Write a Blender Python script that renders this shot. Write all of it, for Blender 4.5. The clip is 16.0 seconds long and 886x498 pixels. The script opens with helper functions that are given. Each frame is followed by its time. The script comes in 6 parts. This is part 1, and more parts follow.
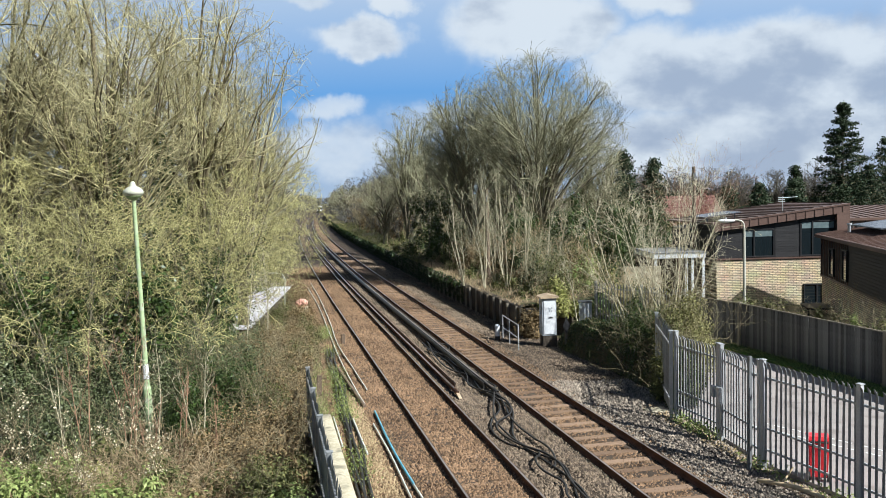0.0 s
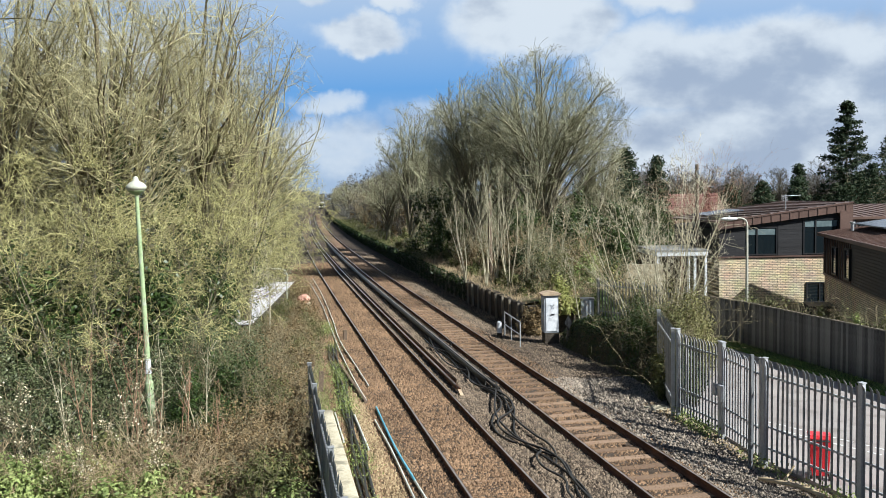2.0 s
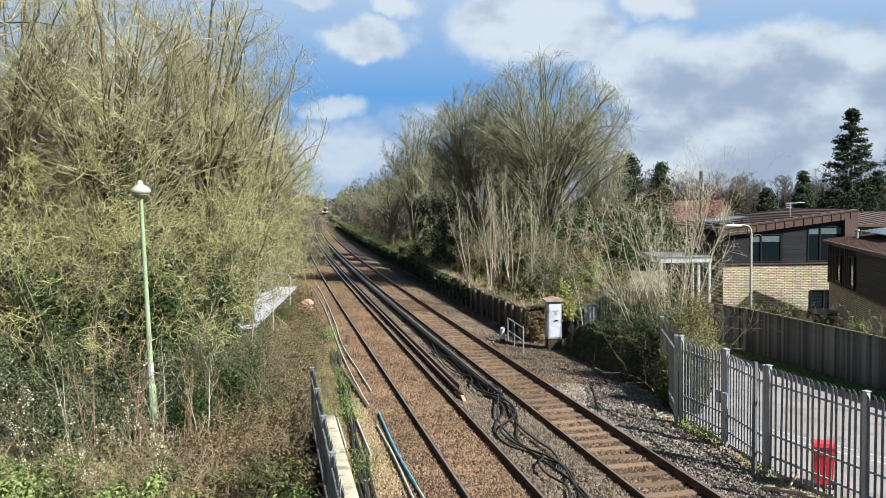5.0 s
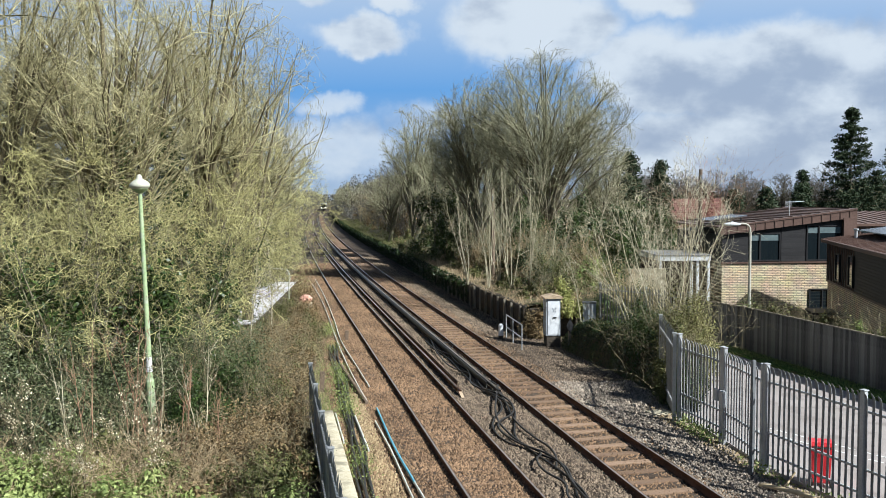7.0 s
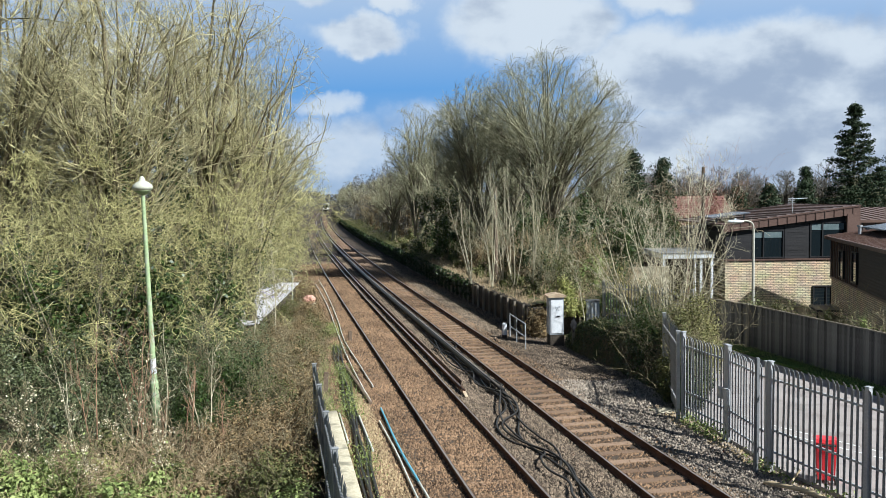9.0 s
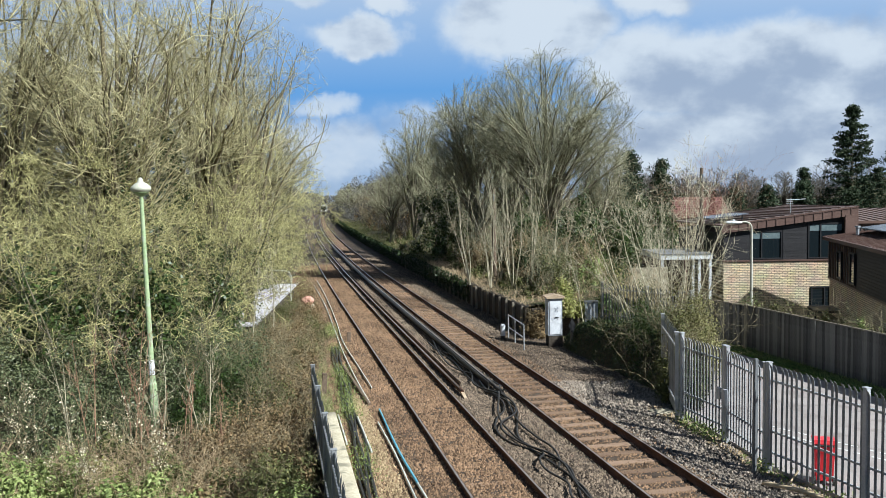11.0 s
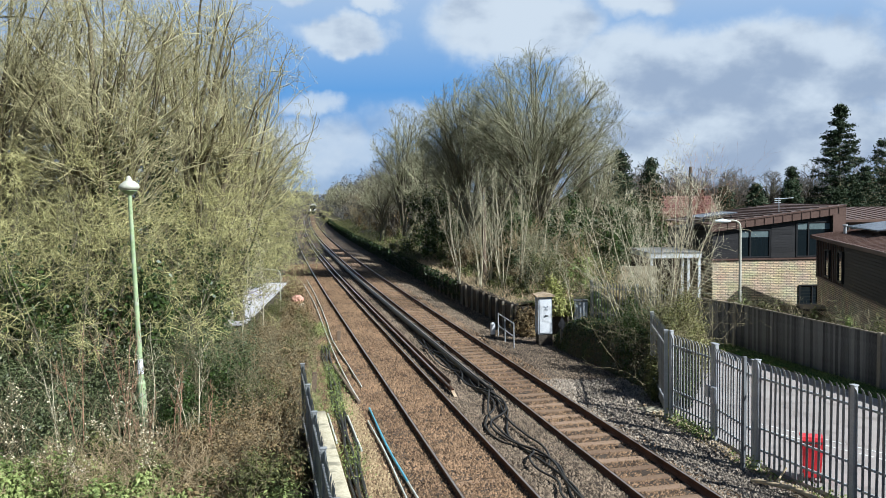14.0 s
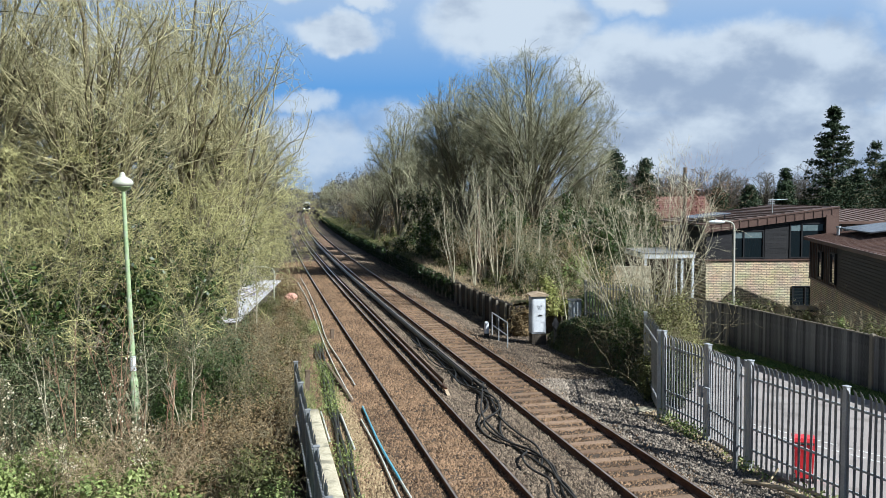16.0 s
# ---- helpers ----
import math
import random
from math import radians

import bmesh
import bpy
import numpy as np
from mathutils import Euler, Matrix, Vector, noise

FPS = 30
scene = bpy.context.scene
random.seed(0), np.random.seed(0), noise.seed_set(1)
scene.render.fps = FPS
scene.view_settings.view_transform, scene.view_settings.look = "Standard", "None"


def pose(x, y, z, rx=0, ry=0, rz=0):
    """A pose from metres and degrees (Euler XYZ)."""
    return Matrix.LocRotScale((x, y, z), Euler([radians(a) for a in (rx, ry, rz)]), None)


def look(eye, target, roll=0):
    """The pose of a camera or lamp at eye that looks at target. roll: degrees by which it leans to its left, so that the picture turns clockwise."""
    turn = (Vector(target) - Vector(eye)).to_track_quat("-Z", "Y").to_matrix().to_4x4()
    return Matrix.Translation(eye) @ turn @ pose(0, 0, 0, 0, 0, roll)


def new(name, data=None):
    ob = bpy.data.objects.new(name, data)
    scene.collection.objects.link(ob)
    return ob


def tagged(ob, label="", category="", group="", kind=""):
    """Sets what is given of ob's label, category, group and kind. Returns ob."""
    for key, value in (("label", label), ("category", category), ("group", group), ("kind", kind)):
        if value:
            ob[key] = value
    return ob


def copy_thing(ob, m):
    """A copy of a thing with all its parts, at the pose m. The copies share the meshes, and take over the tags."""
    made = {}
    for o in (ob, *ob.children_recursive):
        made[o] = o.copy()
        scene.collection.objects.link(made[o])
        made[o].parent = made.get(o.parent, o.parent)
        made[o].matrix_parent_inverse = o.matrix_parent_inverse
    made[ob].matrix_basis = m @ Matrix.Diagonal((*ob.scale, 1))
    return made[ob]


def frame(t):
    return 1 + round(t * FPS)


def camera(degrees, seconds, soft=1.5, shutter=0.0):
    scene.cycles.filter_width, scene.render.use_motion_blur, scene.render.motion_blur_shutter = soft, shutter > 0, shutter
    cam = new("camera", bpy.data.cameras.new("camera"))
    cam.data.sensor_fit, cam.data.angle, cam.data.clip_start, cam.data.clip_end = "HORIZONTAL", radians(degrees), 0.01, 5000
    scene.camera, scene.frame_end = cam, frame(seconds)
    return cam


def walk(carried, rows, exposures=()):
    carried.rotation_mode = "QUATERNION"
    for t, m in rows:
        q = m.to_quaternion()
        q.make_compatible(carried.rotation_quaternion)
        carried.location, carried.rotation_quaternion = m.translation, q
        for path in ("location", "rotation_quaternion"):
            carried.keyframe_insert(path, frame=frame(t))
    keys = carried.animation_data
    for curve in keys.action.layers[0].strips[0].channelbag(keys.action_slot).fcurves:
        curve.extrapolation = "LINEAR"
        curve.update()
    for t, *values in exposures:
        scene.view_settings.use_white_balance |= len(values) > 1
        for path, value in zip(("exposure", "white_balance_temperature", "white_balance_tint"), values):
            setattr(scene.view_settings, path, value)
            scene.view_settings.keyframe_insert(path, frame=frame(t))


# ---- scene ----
# camera: held by hand on a footbridge, nearly still; rows of seconds, eye x y z, heading, tilt and lean in degrees
cam = camera(56.8, 16.0, soft=0.5)
PATH = (
    (0, 0.000, 0.000, 6.300, -0.000, -3.450, 1.450),
    (0.5, 0.001, 0.005, 6.299, -0.058, -3.517, 1.136),
    (1, 0.002, 0.007, 6.299, -0.085, -3.618, 1.097),
    (1.5, 0.004, 0.005, 6.302, -0.168, -3.713, 1.181),
    (2, 0.003, 0.001, 6.300, -0.176, -3.690, 1.147),
    (2.5, 0.005, -0.002, 6.297, -0.095, -3.517, 1.214),
    (3, 0.007, -0.004, 6.300, -0.078, -3.418, 1.342),
    (3.5, 0.006, 0.000, 6.305, -0.260, -3.361, 1.173),
    (4, 0.008, 0.009, 6.303, -0.524, -3.294, 1.027),
    (6.5, 0.006, 0.016, 6.298, -0.206, -3.465, 0.534),
    (7, 0.002, 0.017, 6.294, -0.353, -3.550, 0.454),
    (7.5, 0.003, 0.016, 6.295, -0.547, -3.611, 0.493),
    (8, 0.009, 0.018, 6.298, -0.582, -3.666, 0.779),
    (8.5, 0.013, 0.020, 6.299, -0.533, -3.645, 0.954),
    (9, 0.011, 0.015, 6.302, -0.572, -3.596, 0.882),
    (11.5, 0.008, 0.008, 6.302, -0.396, -3.517, 0.923),
    (12, 0.006, 0.009, 6.298, -0.278, -3.589, 0.884),
    (12.5, 0.005, 0.013, 6.293, -0.190, -3.633, 0.896),
    (13, 0.005, 0.017, 6.288, -0.014, -3.630, 0.901),
    (13.5, 0.008, 0.019, 6.285, 0.130, -3.662, 0.933),
    (14, 0.009, 0.016, 6.290, 0.241, -3.605, 0.895),
    (14.5, 0.008, 0.014, 6.299, 0.272, -3.524, 0.840),
    (15, 0.006, 0.020, 6.300, 0.300, -3.478, 0.785),
    (15.5, 0.005, 0.027, 6.294, 0.435, -3.549, 0.689),
    (16, 0.002, 0.029, 6.289, 0.652, -3.696, 0.460),
)


def camera_pose(x, y, z, heading, tilt, lean):
    h, p = radians(heading), radians(tilt)
    way = Vector((math.sin(h) * math.cos(p), math.cos(h) * math.cos(p), math.sin(p)))
    eye = Vector((x, y, z))
    return look(eye, eye + way * 10, -lean)


walk(cam, [(r[0], camera_pose(*r[1:])) for r in PATH], ((0, 0.76, 6040, 5.5), (4, 0.76, 6020, 5.5), (9, 0.71, 5920, 5), (16, 0.66, 5760, 4.5)))

# ---- light: spring midday, sun high behind to the right, broken cloud ----
SUN_AZ, SUN_EL = 122.0, 40.0      # degrees clockwise from the viewing direction, and above the horizon
az, el = radians(SUN_AZ), radians(SUN_EL)
to_sun = Vector((math.sin(az) * math.cos(el), math.cos(az) * math.cos(el), math.sin(el)))
sun = new("sun", bpy.data.lights.new("sun", "SUN"))
sun.data.energy, sun.data.angle, sun.data.color = 5.0, radians(0.6), (1.0, 0.955, 0.89)
sun.matrix_world = look(to_sun * 50, (0, 0, 0))
world = bpy.data.worlds.new("sky")
scene.world = world
world.use_nodes = True
wn = world.node_tree
sky = wn.nodes.new("ShaderNodeTexSky")
sky.sky_type, sky.sun_disc = "NISHITA", False
sky.sun_elevation, sky.sun_rotation = el, az
sky.air_density, sky.dust_density, sky.ozone_density = 1.0, 0.6, 1.6
wn.links.new(sky.outputs[0], wn.nodes["Background"].inputs[0])
wn.nodes["Background"].inputs[1].default_value = 0.032


# ---- materials ----
def nodes_of(name):
    m = bpy.data.materials.new(name)
    m.use_nodes = True
    return m, m.node_tree.nodes, m.node_tree.links, m.node_tree.nodes["Principled BSDF"]


def surface(name, dark, light, fine=30.0, coarse=1.5, rough=0.8, bump=0.3, metal=0.0, island=0.0, piece=0.0, accent=None, stretch=(1, 1, 1), spec=0.3, trans=0.0):
    """A weathered surface: two scales of noise between two colours, a third colour in patches, relief, and a change from piece to piece."""
    m, n, l, p = nodes_of(name)
    co = n.new("ShaderNodeTexCoord")
    mp = n.new("ShaderNodeMapping")
    mp.inputs["Scale"].default_value = stretch
    l.new(co.outputs["Object"], mp.inputs[0])
    a, b = n.new("ShaderNodeTexNoise"), n.new("ShaderNodeTexNoise")
    for t, s, d in ((a, fine, 4), (b, coarse, 3)):
        t.inputs["Scale"].default_value, t.inputs["Detail"].default_value = s, d
        l.new(mp.outputs[0], t.inputs["Vector"])
    mix = n.new("ShaderNodeMath")
    mix.operation = "ADD"
    l.new(a.outputs[0], mix.inputs[0]), l.new(b.outputs[0], mix.inputs[1])
    last = mix.outputs[0]
    for amount, node, sock in ((island, "ShaderNodeNewGeometry", "Random Per Island"), (piece, "ShaderNodeObjectInfo", "Random")):
        if amount:
            r, q = n.new(node), n.new("ShaderNodeMath")
            q.operation = "MULTIPLY_ADD"
            q.inputs[1].default_value = amount
            l.new(r.outputs[sock], q.inputs[0]), l.new(last, q.inputs[2])
            last = q.outputs[0]
    top = island + piece
    ramp = n.new("ShaderNodeMapRange")
    ramp.inputs[1].default_value, ramp.inputs[2].default_value = 0.68 + top * 0.15, 1.32 + top * 0.85
    l.new(last, ramp.inputs[0])
    c = n.new("ShaderNodeMix")
    c.data_type = "RGBA"
    c.inputs[6].default_value, c.inputs[7].default_value = (*dark, 1), (*light, 1)
    l.new(ramp.outputs[0], c.inputs[0])
    out = c.outputs[2]
    if accent:
        e, er, ec = n.new("ShaderNodeTexNoise"), n.new("ShaderNodeMapRange"), n.new("ShaderNodeMix")
        e.inputs["Scale"].default_value, e.inputs["Detail"].default_value = coarse * 2.3, 5
        er.inputs[1].default_value, er.inputs[2].default_value = 0.52, 0.66
        ec.data_type = "RGBA"
        ec.inputs[7].default_value = (*accent, 1)
        l.new(mp.outputs[0], e.inputs["Vector"]), l.new(e.outputs[0], er.inputs[0])
        l.new(er.outputs[0], ec.inputs[0]), l.new(out, ec.inputs[6])
        out = ec.outputs[2]
    l.new(out, p.inputs["Base Color"])
    p.inputs["Roughness"].default_value, p.inputs["Metallic"].default_value = rough, metal
    p.inputs["Specular IOR Level"].default_value = spec
    if bump:
        bp = n.new("ShaderNodeBump")
        bp.inputs["Strength"].default_value, bp.inputs["Distance"].default_value = bump, 0.6 / fine
        l.new(a.outputs[0], bp.inputs["Height"]), l.new(bp.outputs[0], p.inputs["Normal"])
    if trans:
        tr, ms = n.new("ShaderNodeBsdfTranslucent"), n.new("ShaderNodeMixShader")
        ms.inputs[0].default_value = trans
        l.new(out, tr.inputs[0]), l.new(p.outputs[0], ms.inputs[1]), l.new(tr.outputs[0], ms.inputs[2])
        l.new(ms.outputs[0], n["Material Output"].inputs[0])
    return m


def glass_like(name, tint, rough=0.03):
    m, n, l, p = nodes_of(name)
    p.inputs["Base Color"].default_value = (*tint, 1)
    p.inputs["Roughness"].default_value = rough
    p.inputs["Specular IOR Level"].default_value = 0.9
    return m


def glowing(name, colour, strength):
    m, n, l, p = nodes_of(name)
    p.inputs["Emission Color"].default_value = (*colour, 1)
    p.inputs["Emission Strength"].default_value = strength
    return m


def brickwork(name, c1, c2, mortar):
    m, n, l, p = nodes_of(name)
    co, mp, b = n.new("ShaderNodeTexCoord"), n.new("ShaderNodeMapping"), n.new("ShaderNodeTexBrick")
    nz, mx = n.new("ShaderNodeTexNoise"), n.new("ShaderNodeMix")
    mp.inputs["Rotation"].default_value = (radians(-90), 0, 0)
    b.inputs["Scale"].default_value = 1.0
    b.inputs["Brick Width"].default_value, b.inputs["Row Height"].default_value = 0.30, 0.095
    b.inputs["Mortar Size"].default_value, b.inputs["Bias"].default_value = 0.016, -0.1
    b.inputs["Color1"].default_value, b.inputs["Color2"].default_value, b.inputs["Mortar"].default_value = (*c1, 1), (*c2, 1), (*mortar, 1)
    nz.inputs["Scale"].default_value, nz.inputs["Detail"].default_value = 1.3, 5
    mx.data_type, mx.blend_type = "RGBA", "MULTIPLY"
    mx.inputs[0].default_value = 0.5
    l.new(co.outputs["Object"], mp.inputs[0]), l.new(mp.outputs[0], b.inputs["Vector"])
    l.new(co.outputs["Object"], nz.inputs["Vector"])
    l.new(b.outputs["Color"], mx.inputs[6]), l.new(nz.outputs["Color"], mx.inputs[7])
    hs = n.new("ShaderNodeHueSaturation")
    hs.inputs["Saturation"].default_value, hs.inputs["Value"].default_value = 0.85, 1.35
    l.new(mx.outputs[2], hs.inputs["Color"]), l.new(hs.outputs[0], p.inputs["Base Color"])
    bp = n.new("ShaderNodeBump")
    bp.inputs["Strength"].default_value, bp.inputs["Distance"].default_value, bp.invert = 0.6, 0.01, True
    l.new(b.outputs["Fac"], bp.inputs["Height"]), l.new(bp.outputs[0], p.inputs["Normal"])
    p.inputs["Roughness"].default_value = 0.9
    return m


EARTH = surface("earth", (0.05, 0.045, 0.025), (0.17, 0.13, 0.075), 14, 0.5, 0.95, 0.6, accent=(0.06, 0.085, 0.025))
GRASS = surface("grass_turf", (0.035, 0.08, 0.014), (0.11, 0.20, 0.035), 25, 0.8, 0.9, 0.6, accent=(0.12, 0.12, 0.05))
BALLAST = surface("ballast_bed", (0.02, 0.015, 0.011), (0.105, 0.075, 0.054), 22, 0.6, 0.95, 1.0, accent=(0.08, 0.064, 0.05))
STONE_RUST = surface("rusty_stone", (0.022, 0.013, 0.008), (0.40, 0.255, 0.15), 20, 0.5, 0.9, 0.2, island=0.8)
STONE_SANDY = surface("sandy_stone", (0.14, 0.10, 0.05), (0.55, 0.42, 0.25), 20, 0.5, 0.9, 0.2, island=0.8)
STONE_DIRTY = surface("dirty_stone", (0.022, 0.016, 0.012), (0.34, 0.26, 0.185), 20, 0.5, 0.9, 0.2, island=0.8)
STONE_GREY = surface("grey_stone", (0.025, 0.02, 0.017), (0.50, 0.42, 0.335), 20, 0.5, 0.9, 0.2, island=0.8)
TIMBER_SLEEPER = surface("sleeper_rusty", (0.12, 0.075, 0.048), (0.34, 0.235, 0.16), 18, 1.2, 0.85, 0.6, piece=0.9, stretch=(1, 1, 1))
RAIL_RUST = surface("rail_rust", (0.06, 0.028, 0.016), (0.17, 0.075, 0.04), 40, 2, 0.8, 0.3)
RAIL_TOP = surface("rail_head", (0.34, 0.29, 0.26), (0.60, 0.56, 0.52), 40, 2, 0.3, 0.05, metal=0.85)
BLACK_RUBBER = surface("cable_sheath", (0.012, 0.012, 0.012), (0.040, 0.036, 0.033), 40, 3, 0.5, 0.15, spec=0.45)
GALV = surface("galvanised_steel", (0.34, 0.355, 0.375), (0.58, 0.60, 0.62), 25, 2, 0.5, 0.1, metal=0.3, piece=0.4)
# darker copy of the galvanised steel; on the pales it paints in their shade
GALV_PALE = surface("darkened_galvanised", (0.20, 0.21, 0.22), (0.40, 0.415, 0.43), 25, 2, 0.5, 0.1, metal=0.3, piece=0.5)
GALV_DARK = surface("weathered_steel", (0.10, 0.11, 0.12), (0.24, 0.25, 0.26), 25, 2, 0.6, 0.15, metal=0.3, piece=0.4)
CONCRETE = surface("pale_concrete", (0.34, 0.30, 0.21), (0.62, 0.56, 0.42), 22, 1.2, 0.9, 0.4, accent=(0.25, 0.23, 0.17))
TARMAC = surface("sunlit_tarmac", (0.28, 0.25, 0.235), (0.40, 0.362, 0.345), 60, 0.5, 0.9, 0.3, accent=(0.25, 0.222, 0.208))
WHITE_LINE = surface("road_paint", (0.5, 0.5, 0.48), (0.8, 0.8, 0.77), 30, 3, 0.7, 0.1)
WOOD_DARK = surface("dark_fence_wood", (0.045, 0.044, 0.045), (0.25, 0.24, 0.23), 20, 1.5, 0.85, 0.5, piece=0.9, stretch=(6, 6, 0.5))
WALL_DARK = surface("old_platform_wall", (0.025, 0.022, 0.018), (0.11, 0.09, 0.07), 15, 1.0, 0.95, 0.6)
POST_PALE = surface("weathered_post", (0.16, 0.14, 0.11), (0.34, 0.30, 0.24), 20, 1.5, 0.9, 0.4, piece=0.5, stretch=(4, 4, 0.6))
WHITE_PAINT = surface("white_paint", (0.60, 0.63, 0.67), (0.80, 0.82, 0.85), 20, 2.0, 0.5, 0.1, accent=(0.66, 0.67, 0.69))
GREY_PAINT = surface("grey_paint", (0.30, 0.33, 0.37), (0.46, 0.49, 0.53), 20, 2.0, 0.55, 0.1)
RUST_LID = surface("sandy_lid", (0.36, 0.26, 0.17), (0.60, 0.48, 0.34), 20, 2.0, 0.8, 0.3)
LAMP_GREEN = surface("pale_green_paint", (0.25, 0.34, 0.17), (0.42, 0.51, 0.30), 18, 1.5, 0.5, 0.15, accent=(0.42, 0.45, 0.36))
LAMP_GREY = surface("grey_lamp_paint", (0.40, 0.39, 0.33), (0.56, 0.55, 0.48), 20, 3, 0.5, 0.05)
LAMP_HOOD = surface("lamp_hood", (0.44, 0.45, 0.36), (0.60, 0.60, 0.50), 20, 3, 0.4, 0.05)
RED_PLASTIC = surface("red_plastic", (0.55, 0.02, 0.03), (0.75, 0.05, 0.06), 15, 2, 0.4, 0.05)
BLUE_PIPE = surface("blue_pipe", (0.06, 0.27, 0.40), (0.15, 0.46, 0.58), 20, 2, 0.45, 0.1)
PALE_PIPE = surface("pale_pipe", (0.42, 0.44, 0.40), (0.72, 0.72, 0.65), 20, 2, 0.55, 0.15)
BROWN_STEEL = surface("rusty_brown_steel", (0.10, 0.07, 0.05), (0.24, 0.18, 0.13), 25, 2, 0.8, 0.3)
YELLOW_BRICK = brickwork("buff_brickwork", (0.78, 0.61, 0.37), (0.50, 0.375, 0.23), (0.17, 0.14, 0.10))
CLADDING = surface("charcoal_cladding", (0.016, 0.016, 0.018), (0.038, 0.037, 0.04), 15, 1.5, 0.6, 0.3, piece=0.5, stretch=(0.6, 0.6, 6))
COPPER = surface("brown_metal_roof", (0.10, 0.062, 0.052), (0.19, 0.122, 0.10), 8, 0.8, 0.5, 0.1, metal=0.2, piece=0.3)
DARK_FRAME = surface("dark_window_frame", (0.015, 0.015, 0.017), (0.03, 0.03, 0.033), 20, 2, 0.5, 0.05)
PANE = glass_like("window_glass", (0.012, 0.018, 0.022))
TILE_RED = surface("red_clay_tile", (0.11, 0.05, 0.042), (0.25, 0.125, 0.105), 12, 1.5, 0.85, 0.3, piece=0.6)
SOLAR = glass_like("solar_panel_glass", (0.10, 0.11, 0.13), 0.25)
TWIG_LICHEN = surface("lichen_twig", (0.09, 0.082, 0.03), (0.78, 0.73, 0.34), 6, 0.35, 0.9, 0.0, island=0.7, trans=0.0)
TWIG_BROWN = surface("brown_twig", (0.06, 0.048, 0.027), (0.42, 0.36, 0.22), 6, 0.35, 0.9, 0.0, island=0.7)
TWIG_ASH = surface("ash_twig", (0.08, 0.07, 0.034), (0.70, 0.64, 0.36), 6, 0.35, 0.9, 0.0, island=0.7)
TWIG_DARK = surface("dark_far_twig", (0.07, 0.06, 0.05), (0.20, 0.18, 0.15), 5, 0.3, 0.9, 0.0, island=0.7)
TWIG_GREY = surface("grey_green_twig", (0.10, 0.097, 0.055), (0.46, 0.445, 0.29), 5, 0.3, 0.9, 0.0, island=0.7)
TWIG_PALE = surface("pale_sapling_bark", (0.30, 0.265, 0.18), (0.74, 0.68, 0.50), 6, 0.5, 0.85, 0.1, island=0.6)
TWIG_RED = surface("reddish_stem", (0.20, 0.11, 0.07), (0.48, 0.30, 0.20), 6, 0.5, 0.8, 0.0, island=0.6)
STRAW = surface("dry_stem", (0.22, 0.15, 0.08), (0.70, 0.56, 0.36), 6, 0.5, 0.9, 0.0, island=0.7)
BARK_DARK = surface("brown_ash_bark", (0.05, 0.04, 0.025), (0.24, 0.20, 0.12), 12, 0.8, 0.95, 0.8, accent=(0.22, 0.21, 0.10), stretch=(1, 1, 0.35))
BARK = surface("grey_bark", (0.10, 0.085, 0.06), (0.27, 0.24, 0.17), 12, 0.8, 0.95, 0.8, accent=(0.20, 0.20, 0.10), stretch=(1, 1, 0.35))
LEAF_IVY = surface("ivy_leaf", (0.012, 0.028, 0.007), (0.085, 0.13, 0.032), 3, 0.4, 0.4, 0.0, island=0.9, trans=0.12)
LEAF_DEEP = surface("deep_ivy_leaf", (0.008, 0.02, 0.006), (0.05, 0.08, 0.022), 3, 0.4, 0.5, 0.0, island=0.9, trans=0.1)
LEAF_PRIVET = surface("privet_leaf", (0.012, 0.022, 0.008), (0.22, 0.25, 0.12), 3, 0.4, 0.42, 0.0, spec=0.4, island=0.9, trans=0.12)
LEAF_DULL = surface("bramble_leaf", (0.035, 0.045, 0.014), (0.22, 0.22, 0.08), 3, 0.4, 0.7, 0.0, island=0.9, trans=0.15)
LEAF_OLIVE = surface("olive_leaf", (0.05, 0.055, 0.016), (0.36, 0.34, 0.14), 3, 0.4, 0.7, 0.0, island=0.9, trans=0.15)
LEAF_BROWN = surface("dead_leaf", (0.06, 0.042, 0.02), (0.40, 0.29, 0.15), 3, 0.4, 0.9, 0.0, island=0.9, trans=0.15)
LEAF_BRIGHT = surface("fresh_leaf", (0.07, 0.12, 0.02), (0.48, 0.54, 0.21), 3, 0.4, 0.55, 0.0, island=0.9, trans=0.25)
LEAF_YELLOW = surface("yellow_green_leaf", (0.13, 0.15, 0.03), (0.50, 0.50, 0.18), 3, 0.4, 0.6, 0.0, island=0.9, trans=0.25)
# distance haze is mixed into this leaf colour
FAR_WOOD = surface("far_wood_haze", (0.09, 0.085, 0.075), (0.22, 0.21, 0.185), 1, 0.05, 0.95, 0.0, island=0.8)
NEEDLE = surface("conifer_needles", (0.012, 0.026, 0.012), (0.05, 0.075, 0.032), 3, 0.3, 0.7, 0.0, island=0.9)
BLOSSOM = surface("white_blossom", (0.60, 0.53, 0.36), (0.86, 0.79, 0.62), 3, 0.4, 0.7, 0.0, island=0.7, trans=0.2)
RUSSET = surface("russet_leaf", (0.10, 0.04, 0.035), (0.32, 0.15, 0.12), 3, 0.4, 0.7, 0.0, island=0.8, trans=0.2)


